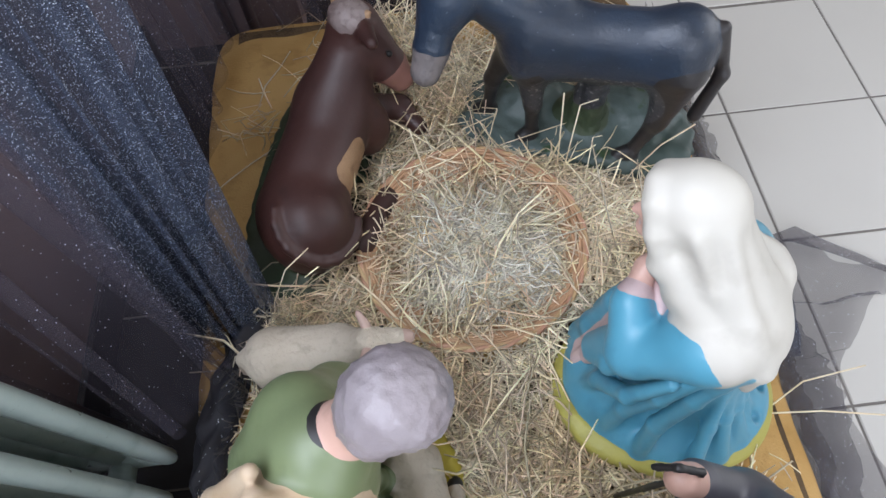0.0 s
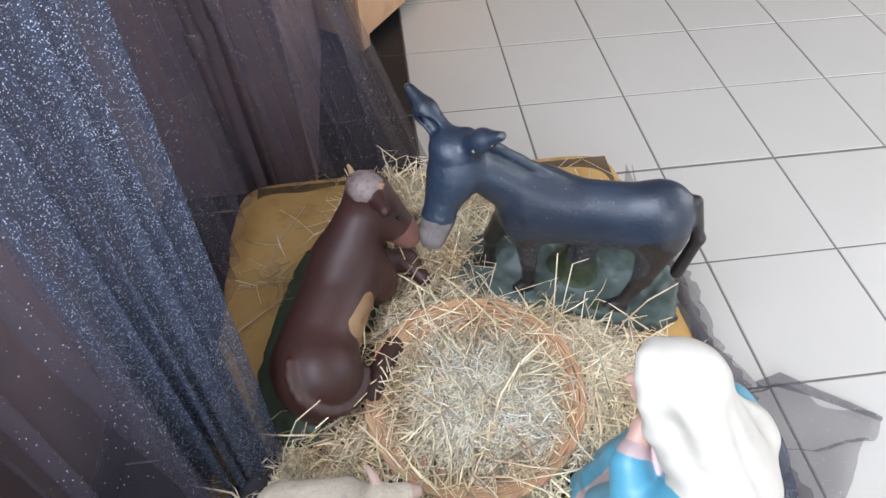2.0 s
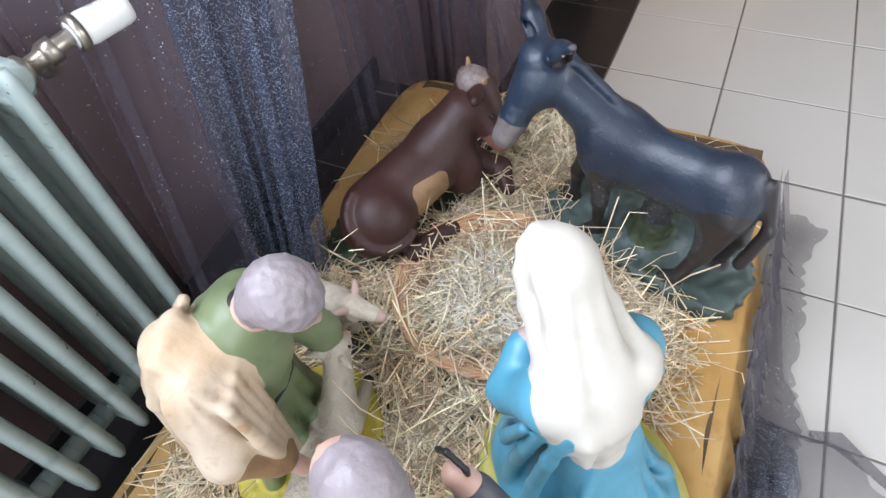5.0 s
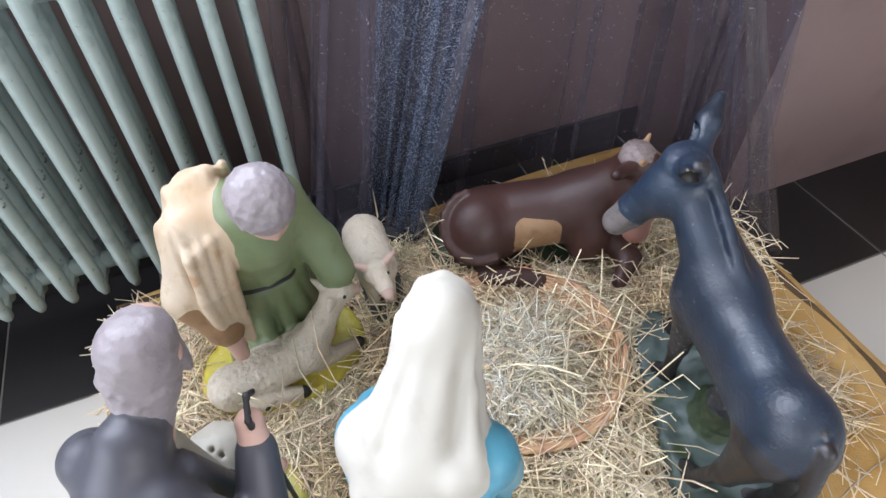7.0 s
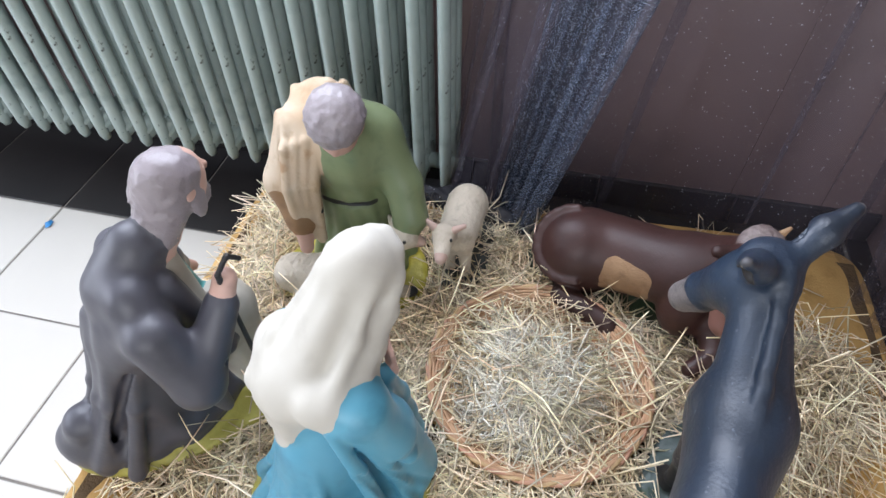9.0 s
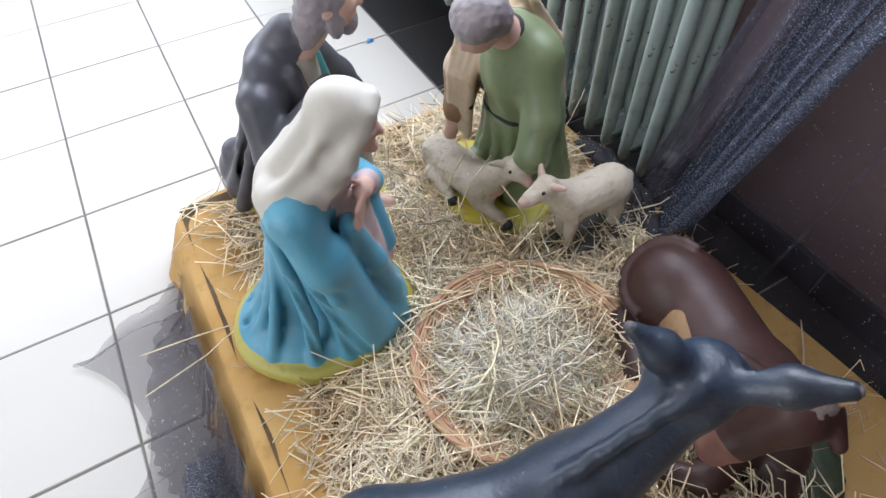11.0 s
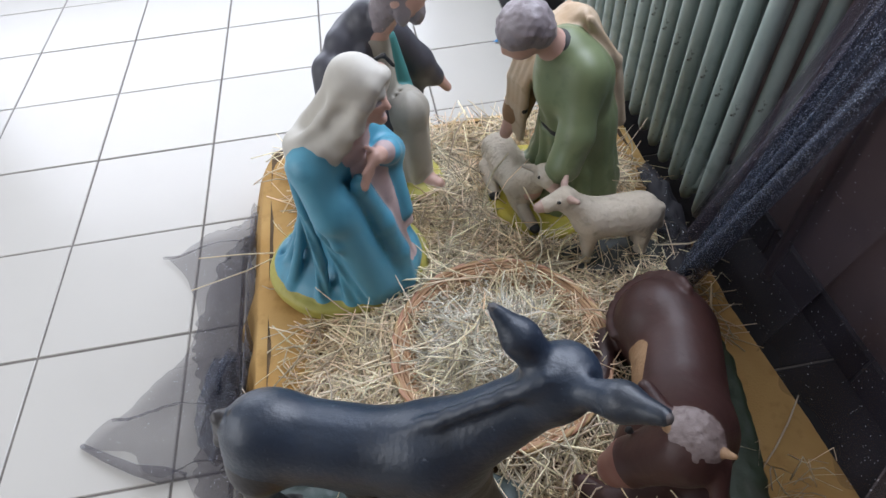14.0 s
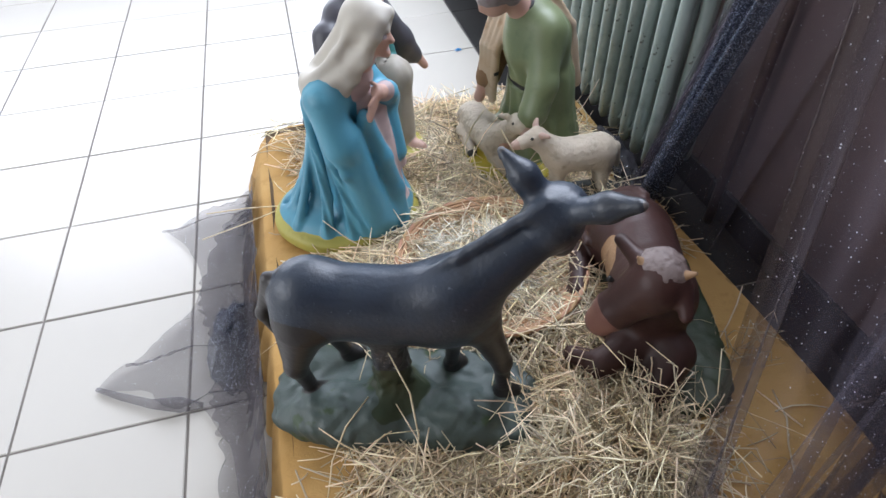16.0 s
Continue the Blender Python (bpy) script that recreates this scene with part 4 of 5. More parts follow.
P = frame_of((-0.51, -1.075, Z), 8)
shepherd = [
    slab(P(0.035, -0.012, 0.010), 0.112, 0.148, 0.015, "yellow", turn=8, fold=(0.0, 1, 1, (0.002, 0.05))),
    capsule(P(-0.045, 0.006, 0.05), P(-0.035, 0.004, 0.18), 0.088, 0.066, "green", 0.03, fold=(0.004, 9, 8, None)),
    *ridges(P, (-70, -45, -20, 5, 30, 55, 80, 105, 130, 155), 0.20, 0.060, 0.035, 0.092, 0.010, 0.016, "green", sway=4, cx=(-0.03, -0.03), k=0.009),
    capsule(P(-0.035, 0, 0.18), P(-0.005, 0.01, 0.30), 0.066, 0.066, "green", 0.03, fold=(0.003, 8, 14, None)),
    capsule(P(-0.005, 0.01, 0.30), P(0.02, 0.012, 0.355), 0.066, 0.046, "green", 0.03),
    capsule(P(0.0, -0.06, 0.336), P(0.0, 0.052, 0.336), 0.034, 0.034, "green", 0.03),
    paint(slab(P(0.045, 0.0, 0.205), 0.040, 0.060, 0.0045, "dark", edge=0.001)),
    cut(capsule(P(0.042, -0.050, 0.205), P(0.042, 0.055, 0.205), 0.004, 0.004, "green"), 0.008),
    *[cut(capsule(P(0.052, 0.018 * n - 0.035, 0.19), P(0.075, 0.030 * n - 0.055, 0.05), 0.004, 0.007, "green"), 0.006) for n in range(5)],
    capsule(P(0.0, 0.056, 0.334), P(0.022, 0.094, 0.24), 0.034, 0.032, "green", 0.02),
    capsule(P(0.022, 0.094, 0.24), P(0.045, 0.106, 0.186), 0.032, 0.032, "green", 0.012),
    capsule(P(0.05, 0.112, 0.172), P(0.075, 0.085, 0.150), 0.015, 0.011, "skin", 0.008),
    capsule(P(0.0, -0.080, 0.340), P(0.025, -0.110, 0.24), 0.036, 0.035, "fleece_cloak", 0.02, fold=(0.003, 7, 12, None)),
    capsule(P(0.025, -0.110, 0.24), P(0.06, -0.085, 0.180), 0.034, 0.029, "fur_cloak", 0.02),
    capsule(P(0.07, -0.082, 0.17), P(0.085, -0.078, 0.135), 0.015, 0.013, "skin", 0.008),
    blob(P(-0.016, -0.046, 0.345), (0.048, 0.042, 0.046), "fleece_cloak", 0.015, turn=(0, 20, 8)),
    *[c for n in range(4) for c in (
        capsule(P(-0.030 + 0.004 * n, -0.026 - 0.017 * n, 0.398 - 0.005 * n), P(0.036 + 0.005 * n, -0.036 - 0.018 * n, 0.345 - 0.006 * n), 0.009, 0.008, "fleece_cloak", 0.006),
        capsule(P(0.036 + 0.005 * n, -0.036 - 0.018 * n, 0.345 - 0.006 * n), P(0.058 + 0.004 * n, -0.050 - 0.014 * n, 0.26), 0.008, 0.0095, "fleece_cloak", 0.005),
        capsule(P(0.058 + 0.004 * n, -0.050 - 0.014 * n, 0.26), P(0.062 + 0.004 * n, -0.055 - 0.010 * n, 0.135 + 0.015 * n), 0.0095, 0.0095, "fleece_cloak", 0.005))],
    capsule(P(-0.035, -0.045, 0.365), P(-0.078, -0.040, 0.25), 0.036, 0.048, "fleece_cloak", 0.02),
    *[c for n in range(5) for c in (
        capsule(P(-0.030, 0.000 - 0.020 * n, 0.400 - 0.003 * n), P(-0.092 + 0.010 * n, 0.002 - 0.024 * n, 0.31), 0.008, 0.011, "fleece_cloak", 0.008),
        capsule(P(-0.092 + 0.010 * n, 0.002 - 0.024 * n, 0.31), P(-0.122 + 0.014 * n, 0.006 - 0.026 * n, 0.17), 0.011, 0.014, "fleece_cloak", 0.008))],
    capsule(P(-0.075, -0.035, 0.26), P(-0.08, -0.03, 0.12), 0.046, 0.042, "fur_cloak", 0.02),
    capsule(P(0.025, 0.015, 0.36), P(0.07, 0.02, 0.405), 0.027, 0.026, "skin", 0.008),
    capsule(P(0.022, 0.015, 0.362), P(0.030, 0.016, 0.370), 0.034, 0.032, "dark", 0.003),
    blob(P(0.102, 0.020, 0.408), (0.036, 0.030, 0.034), "skin", 0.008, turn=(0, 60, 8)),
    blob(P(0.130, 0.02, 0.392), (0.009, 0.006, 0.008), "skin", 0.006),
    blob(P(0.104, 0.019, 0.434), (0.046, 0.043, 0.035), "hair", 0.008, turn=(0, 40, 8), fold=(0.0, 1, 1, (0.0028, 0.026))),
    blob(P(0.078, 0.018, 0.424), (0.030, 0.041, 0.033), "hair", 0.010, fold=(0.0, 1, 1, (0.0032, 0.024))),
    capsule(P(0.085, -0.115, 0.060), P(0.085, 0.02, 0.068), 0.038, 0.037, "wool", 0.02, fold=(0, 1, 1, (0.0025, 0.018))),
    capsule(P(0.085, 0.02, 0.075), P(0.075, 0.075, 0.14), 0.031, 0.022, "wool", 0.015, fold=(0, 1, 1, (0.002, 0.016))),
    blob(P(0.072, 0.092, 0.158), (0.019, 0.029, 0.019), "wool", 0.010),
    capsule(P(0.068, 0.11, 0.152), P(0.068, 0.126, 0.147), 0.014, 0.010, "woolpink", 0.008),
    capsule(P(0.052, 0.075, 0.170), P(0.035, 0.066, 0.174), 0.008, 0.004, "wool", 0.005),
    capsule(P(0.092, 0.075, 0.170), P(0.108, 0.066, 0.172), 0.008, 0.004, "wool", 0.005),
    blob(P(0.090, 0.100, 0.166), (0.004, 0.004, 0.004), "dark", 0.001),
    capsule(P(0.10, 0.03, 0.045), P(0.093, 0.098, 0.036), 0.016, 0.011, "wool", 0.01),
    capsule(P(0.125, -0.09, 0.045), P(0.132, -0.02, 0.032), 0.016, 0.011, "wool", 0.01),
    blob(P(0.092, 0.108, 0.034), (0.011, 0.011, 0.010), "dark", 0.003),
    blob(P(0.133, -0.012, 0.030), (0.011, 0.011, 0.010), "dark", 0.003),
    blob(P(0.13, -0.075, 0.042), (0.013, 0.011, 0.011), "dark", 0.003),
    blob(P(0.080, 0.06, 0.095), (0.018, 0.014, 0.024), "skin", 0.01),
]
sculpt("statue_with_lamb", shepherd, 0.0032, "plaster statue in a green tunic bending over a lying lamb")

sheep = [
    slab((-0.565, -0.872, Z + 0.010), 0.105, 0.042, 0.013, "darkbase", turn=-4, power=3),
    capsule((-0.605, -0.885, Z + 0.115), (-0.515, -0.888, Z + 0.118), 0.041, 0.036, "wool", 0.02, fold=(0, 1, 1, (0.0022, 0.014))),
    capsule((-0.515, -0.888, Z + 0.125), (-0.470, -0.900, Z + 0.160), 0.030, 0.022, "wool", 0.015, fold=(0, 1, 1, (0.002, 0.014))),
    capsule((-0.465, -0.900, Z + 0.170), (-0.432, -0.896, Z + 0.163), 0.020, 0.014, "wool", 0.010),
    capsule((-0.430, -0.896, Z + 0.162), (-0.416, -0.895, Z + 0.160), 0.012, 0.010, "woolpink", 0.006),
    capsule((-0.468, -0.880, Z + 0.184), (-0.476, -0.866, Z + 0.188), 0.007, 0.005, "woolpink", 0.005),
    capsule((-0.468, -0.920, Z + 0.184), (-0.476, -0.934, Z + 0.188), 0.007, 0.005, "woolpink", 0.005),
    blob((-0.448, -0.884, Z + 0.176), (0.004, 0.004, 0.004), "dark", 0.001),
    capsule((-0.515, -0.872, Z + 0.10), (-0.510, -0.868, Z + 0.02), 0.016, 0.009, "wool", 0.012),
    capsule((-0.515, -0.905, Z + 0.10), (-0.520, -0.900, Z + 0.02), 0.016, 0.009, "wool", 0.012),
    capsule((-0.615, -0.870, Z + 0.09), (-0.620, -0.868, Z + 0.02), 0.020, 0.010, "wool", 0.012),
    capsule((-0.615, -0.905, Z + 0.09), (-0.625, -0.895, Z + 0.02), 0.020, 0.010, "wool", 0.012),
    capsule((-0.645, -0.885, Z + 0.12), (-0.656, -0.885, Z + 0.07), 0.011, 0.008, "wool", 0.01),
]
sculpt("standing_sheep_statue", sheep, 0.0032, "small cream painted sheep statue on a dark base")

ox = [
    slab((-0.568, -0.530, Z + 0.010), 0.100, 0.228, 0.016, "rockgreen", turn=-12, power=2.6, fold=(0, 1, 1, (0.003, 0.06))),
    capsule((-0.575, -0.640, Z + 0.090), (-0.505, -0.470, Z + 0.125), 0.068, 0.066, "ox", 0.04),
    blob((-0.560, -0.665, Z + 0.085), (0.072, 0.075, 0.080), "ox", 0.02, turn=(0, 0, -18)),
    blob((-0.543, -0.672, Z + 0.120), (0.040, 0.056, 0.053), "ox", 0.0015, turn=(0, -51, -22)),
    capsule((-0.485, -0.680, Z + 0.035), (-0.440, -0.590, Z + 0.032), 0.023, 0.018, "ox", 0.012),
    *[capsule(*[tuple(np.array((-0.540, -0.674, Z + 0.118)) + 0.069 * math.cos(q) * np.array((0.375, 0.927, 0.0)) + 0.068 * math.sin(q) * np.array((-0.72, 0.29, 0.63))) for q in (a, a + 0.3)], 0.0085, 0.0085, "ox", 0.006) for a in [1.9 + 0.3 * n for n in range(11)]],
    capsule((-0.470, -0.655, Z + 0.018), (-0.425, -0.590, Z + 0.022), 0.014, 0.012, "ox", 0.006),
    paint(slab((-0.500, -0.572, Z + 0.098), 0.075, 0.044, 0.048, "ox_patch", turn=-20, power=2.8, edge=0.02)),
    blob((-0.468, -0.478, Z + 0.090), (0.050, 0.042, 0.068), "ox", 0.006),
    capsule((-0.505, -0.470, Z + 0.145), (-0.455, -0.410, Z + 0.235), 0.058, 0.038, "ox", 0.03),
    capsule((-0.450, -0.412, Z + 0.245), (-0.410, -0.428, Z + 0.180), 0.041, 0.031, "ox", 0.015),
    capsule((-0.404, -0.430, Z + 0.172), (-0.392, -0.433, Z + 0.152), 0.030, 0.025, "ox_nose", 0.010),
    blob((-0.454, -0.414, Z + 0.268), (0.033, 0.034, 0.025), "ox_poll", 0.008, turn=(0, 20, 30), fold=(0, 1, 1, (0.0035, 0.018))),
    capsule((-0.476, -0.385, Z + 0.255), (-0.470, -0.356, Z + 0.225), 0.013, 0.010, "ox", 0.008),
    capsule((-0.434, -0.445, Z + 0.265), (-0.424, -0.480, Z + 0.272), 0.014, 0.010, "ox", 0.008),
    capsule((-0.476, -0.386, Z + 0.278), (-0.480, -0.378, Z + 0.287), 0.006, 0.004, "ox_patch", 0.004),
    capsule((-0.430, -0.424, Z + 0.276), (-0.423, -0.429, Z + 0.284), 0.006, 0.004, "ox_patch", 0.004),
    blob((-0.402, -0.452, Z + 0.222), (0.006, 0.006, 0.006), "dark", 0.002),
    blob((-0.428, -0.386, Z + 0.220), (0.006, 0.006, 0.006), "dark", 0.002),
    capsule((-0.470, -0.430, Z + 0.075), (-0.400, -0.415, Z + 0.055), 0.034, 0.023, "ox", 0.02),
    capsule((-0.400, -0.415, Z + 0.055), (-0.368, -0.455, Z + 0.042), 0.021, 0.015, "ox", 0.012),
    capsule((-0.510, -0.395, Z + 0.07), (-0.460, -0.350, Z + 0.045), 0.040, 0.025, "ox", 0.02),
]
sculpt("lying_ox_statue", ox, 0.0032, "chipped red-brown ox statue lying on a green base")

donkey = [
    slab((-0.080, -0.472, Z + 0.010), 0.212, 0.088, 0.024, "rock", turn=-20, power=4.5, edge=0.014, fold=(0, 1, 1, (0.004, 0.07))),
    capsule((0.025, -0.520, Z + 0.238), (-0.165, -0.462, Z + 0.232), 0.058, 0.056, "donkey", 0.03, squash=((0.29, 0.957, 0), 0.84)),
    blob((0.030, -0.522, Z + 0.245), (0.056, 0.050, 0.062), "donkey", 0.02),
    blob((-0.155, -0.464, Z + 0.236), (0.056, 0.048, 0.060), "donkey", 0.04),
    capsule((-0.175, -0.460, Z + 0.258), (-0.288, -0.460, Z + 0.346), 0.050, 0.032, "donkey", 0.03),
    *[capsule((-0.125 - 0.012 * n, -0.470 + 0.0015 * n, Z + 0.286 + 0.0082 * n), (-0.139 - 0.012 * n, -0.468 + 0.0015 * n + 0.004 * math.sin(n * 2.6), Z + 0.300 + 0.0082 * n), 0.008, 0.005, "donkey", 0.008) for n in range(13)],
    capsule((-0.305, -0.462, Z + 0.365), (-0.336, -0.504, Z + 0.285), 0.040, 0.027, "donkey", 0.02, fold=(0, 1, 1, (0.0015, 0.014))),
    capsule((-0.340, -0.510, Z + 0.270), (-0.350, -0.522, Z + 0.248), 0.026, 0.023, "donkey_light", 0.012),
    blob((-0.308, -0.478, Z + 0.335), (0.035, 0.036, 0.042), "donkey", 0.02),
    blob((-0.314, -0.462, Z + 0.383), (0.030, 0.032, 0.020), "donkey", 0.014),
    blob((0.020, -0.455, Z + 0.028), (0.085, 0.050, 0.038), "rock", 0.03, turn=(0, 0, -20), fold=(0, 1, 1, (0.004, 0.05))),
    blob((-0.150, -0.400, Z + 0.028), (0.060, 0.050, 0.034), "rock", 0.03, turn=(0, 0, -20), fold=(0, 1, 1, (0.004, 0.05))),
    blob((-0.306, -0.490, Z + 0.345), (0.006, 0.007, 0.005), "dark", 0.003),
    blob((-0.345, -0.470, Z + 0.345), (0.006, 0.007, 0.005), "dark", 0.003),
    capsule((-0.318, -0.440, Z + 0.385), (-0.344, -0.408, Z + 0.412), 0.018, 0.0185, "donkey", 0.010),
    capsule((-0.344, -0.408, Z + 0.412), (-0.366, -0.379, Z + 0.434), 0.0185, 0.009, "donkey", 0.010),
    capsule((-0.288, -0.474, Z + 0.385), (-0.268, -0.494, Z + 0.413), 0.020, 0.0190, "donkey", 0.010),
    capsule((-0.268, -0.494, Z + 0.413), (-0.245, -0.516, Z + 0.440), 0.019, 0.007, "donkey", 0.010),
    capsule((0.015, -0.518, Z + 0.208), (-0.150, -0.466, Z + 0.202), 0.036, 0.036, "donkey", 0.03),
    paint(capsule((0.000, -0.520, Z + 0.160), (-0.150, -0.470, Z + 0.156), 0.060, 0.060, "donkey_belly")),
    capsule((0.060, -0.530, Z + 0.292), (-0.120, -0.474, Z + 0.283), 0.0055, 0.0055, "donkey_dark", 0.006),
    blob((-0.195, -0.470, Z + 0.235), (0.032, 0.048, 0.055), "donkey", 0.02, fold=(0, 1, 1, (0.003, 0.014))),
    blob((-0.150, -0.488, Z + 0.225), (0.040, 0.030, 0.040), "donkey", 0.012, fold=(0, 1, 1, (0.0025, 0.012))),
    cut(capsule((-0.362, -0.400, Z + 0.418), (-0.336, -0.440, Z + 0.402), 0.004, 0.010, "donkey"), 0.003),
    cut(capsule((-0.266, -0.500, Z + 0.396), (-0.248, -0.513, Z + 0.424), 0.013, 0.006, "donkey"), 0.003),
    paint(capsule((-0.266, -0.500, Z + 0.396), (-0.248, -0.513, Z + 0.424), 0.0155, 0.0085, "dark")),
    paint(blob((-0.372, -0.373, Z + 0.440), (0.009, 0.007, 0.010), "donkey_light")),
    paint(blob((-0.243, -0.518, Z + 0.444), (0.008, 0.008, 0.008), "donkey_light")),
    *[paint(blob((-0.284 + 0.012 * n, -0.506 - 0.0035 * n, Z + 0.408 + 0.008 * n), (0.0045, 0.004, 0.004), "wool")) for n in range(4)],
    capsule((-0.182, -0.482, Z + 0.20), (-0.172, -0.490, Z + 0.115), 0.030, 0.016, "donkey_dark", 0.02),
    capsule((-0.172, -0.490, Z + 0.115), (-0.168, -0.492, Z + 0.045), 0.014, 0.011, "donkey_dark", 0.01),
    capsule((-0.170, -0.493, Z + 0.042), (-0.184, -0.497, Z + 0.036), 0.015, 0.012, "dark", 0.008),
    capsule((-0.200, -0.438, Z + 0.20), (-0.230, -0.425, Z + 0.115), 0.028, 0.016, "donkey_dark", 0.02),
    capsule((-0.230, -0.425, Z + 0.115), (-0.235, -0.424, Z + 0.045), 0.014, 0.011, "donkey_dark", 0.01),
    capsule((-0.236, -0.424, Z + 0.042), (-0.252, -0.421, Z + 0.036), 0.015, 0.012, "dark", 0.008),
    capsule((0.035, -0.545, Z + 0.21), (0.022, -0.560, Z + 0.12), 0.040, 0.018, "donkey_dark", 0.02),
    capsule((0.022, -0.560, Z + 0.12), (-0.004, -0.562, Z + 0.045), 0.015, 0.011, "donkey_dark", 0.012),
    capsule((-0.006, -0.562, Z + 0.042), (-0.024, -0.560, Z + 0.036), 0.015, 0.012, "dark", 0.008),
    capsule((0.050, -0.500, Z + 0.21), (0.075, -0.500, Z + 0.12), 0.040, 0.018, "donkey_dark", 0.02),
    capsule((0.075, -0.500, Z + 0.12), (0.060, -0.500, Z + 0.045), 0.015, 0.011, "donkey_dark", 0.012),
    capsule((0.060, -0.500, Z + 0.042), (0.044, -0.498, Z + 0.036), 0.015, 0.012, "dark", 0.008),
    capsule((0.080, -0.535, Z + 0.282), (0.103, -0.548, Z + 0.20), 0.010, 0.010, "donkey_dark", 0.010),
    capsule((0.103, -0.548, Z + 0.20), (0.084, -0.558, Z + 0.12), 0.011, 0.012, "donkey_dark", 0.010),
    capsule((-0.070, -0.475, Z + 0.02), (-0.065, -0.478, Z + 0.18), 0.036, 0.022, "rockgreen", 0.03, fold=(0.003, 5, 30, (0.003, 0.03))),
    capsule((-0.09, -0.455, Z + 0.03), (-0.03, -0.43, Z + 0.04), 0.026, 0.018, "rockgreen", 0.03),
]
sculpt("donkey_statue", donkey, 0.0032, "dark slate-grey donkey statue standing on a green rock base")

# ---- basket ----
def basket():
    root = tagged(new("wicker_basket"), "shallow round wicker basket filled with hay", "basket")
    root.location = (-0.305, -0.702, TOP + 0.004)
    nstake = 44
    bm = bmesh.new()
    bmesh.ops.create_circle(bm, cap_ends=True, radius=0.116, segments=40, matrix=Matrix.Translation((0, 0, 0.004)))
    part("bottom", bm, M["wicker"], root, smooth=True)
    for row in range(15):
        bm = bmesh.new()
        f = row / 14
        r0, z = 0.112 + 0.070 * f, 0.006 + 0.038 * f ** 1.3
        pts = []
        n = nstake * 4
        for k in range(n + 1):
            a = 2 * math.pi * k / n
            r = r0 + 0.0007 * math.sin(a * nstake / 2 + row * math.pi)
            pts.append((r * math.cos(a), r * math.sin(a), z + 0.001 * math.sin(a * 5 + row)))
        tube(bm, pts, 0.0034, 5, cap=False)
        part("woven_cane", bm, M["wicker"], root, smooth=True)
    bm = bmesh.new()
    rings = [[bm.verts.new((r * math.cos(2 * math.pi * k / 64), r * math.sin(2 * math.pi * k / 64), z)) for k in range(64)] for r, z in ((0.110, 0.003), (0.135, 0.011), (0.160, 0.025), (0.183, 0.041))]
    for q, w in zip(rings, rings[1:]):
        for k in range(64):
            bm.faces.new((q[k], q[(k + 1) % 64], w[(k + 1) % 64], w[k]))
    part("inner_wall", bm, M["wicker"], root, smooth=True)
    first = None
    for k in range(nstake):
        if first:
            o = new("stake", first.data)
            o.parent, o.rotation_euler = root, (0, 0, 2 * math.pi * k / nstake)
            continue
        bm = bmesh.new()
        tube(bm, [(0.112, 0, 0.004), (0.150, 0, 0.022), (0.184, 0, 0.043)], 0.0028, 5)
        first = part("stake", bm, M["wicker"], root, smooth=True)
    bm = bmesh.new()
    for s in range(2):
        pts = []
        for k in range(201):
            a = 2 * math.pi * k / 200
            w = a * 22 + s * math.pi
            r = 0.185 + 0.0018 * math.cos(w)
            pts.append((r * math.cos(a), r * math.sin(a), 0.044 + 0.002 * math.sin(w)))
        tube(bm, pts, 0.0034, 6, cap=False)
    part("braided_rim", bm, M["wicker"], root, smooth=True)


basket()

# ---- straw ----
rng = np.random.default_rng(7)
BX, BY = -0.305, -0.702
# statue bases, as (x, y, radius along, radius across, turn)
FEET = [(-0.058, -0.966, 0.152, 0.126, -6), (-0.138, -1.260, 0.185, 0.09, 131), (-0.475, -1.08, 0.11, 0.145, 8), (-0.565, -0.872, 0.10, 0.04, -4), (-0.568, -0.530, 0.098, 0.222, -12), (-0.080, -0.472, 0.212, 0.090, -20)]


def free(x, y, grow=1.0):
    for cx, cy, a, b, t in FEET:
        c, s = math.cos(math.radians(t)), math.sin(math.radians(t))
        u, v = c * (x - cx) + s * (y - cy), -s * (x - cx) + c * (y - cy)
        if (u / (a * grow)) ** 4 + (v / (b * grow)) ** 4 < 1:
            return False
    return True


def bedding(x, y):
    """How thick the straw lies at a place, in metres."""
    d = min(1, max(0, (x + 0.70) / 0.08)) * min(1, max(0, (0.05 - x) / 0.10)) * min(1, max(0, (y + 1.36) / 0.06)) * min(1, max(0, (-0.20 - y) / 0.10))
    if y > -0.36:
        d *= min(1, max(0, (x + 0.48) / 0.06))
    if y > -0.66:
        d *= min(1, max(0, (x + 0.60) / 0.05))
    h = 0.016 * d * (0.75 + 0.7 * noise.noise((x * 6, y * 6, 0)))
    r = math.hypot(x - BX, y - BY)
    if 0.192 < r < 0.30 and d > 0.3:
        h += 0.026 * (1 - (r - 0.192) / 0.108) ** 2
    if r < 0.192:
        h = 0.004
        rc = math.hypot(x - BX - 0.012, y - BY + 0.018)
        h = max(h, 0.012 + 0.036 * (1 - (rc / 0.138) ** 2) + 0.006 * noise.noise((x * 14, y * 14, 2))) if rc < 0.138 else h
    q = math.hypot(x + 0.38, y + 0.285)
    h += 0.030 * max(0, 1 - (q / 0.13) ** 2)
    return h


def rest(x, y):
    """The height on which a stalk lies: the bedding or the basket's flared wall."""
    r = math.hypot(x - BX, y - BY)
    h = bedding(x, y)
    if 0.112 < r < 0.190:
        h = max(h, 0.014 + 0.038 * min(1, (r - 0.112) / 0.07) ** 1.3)
    return h


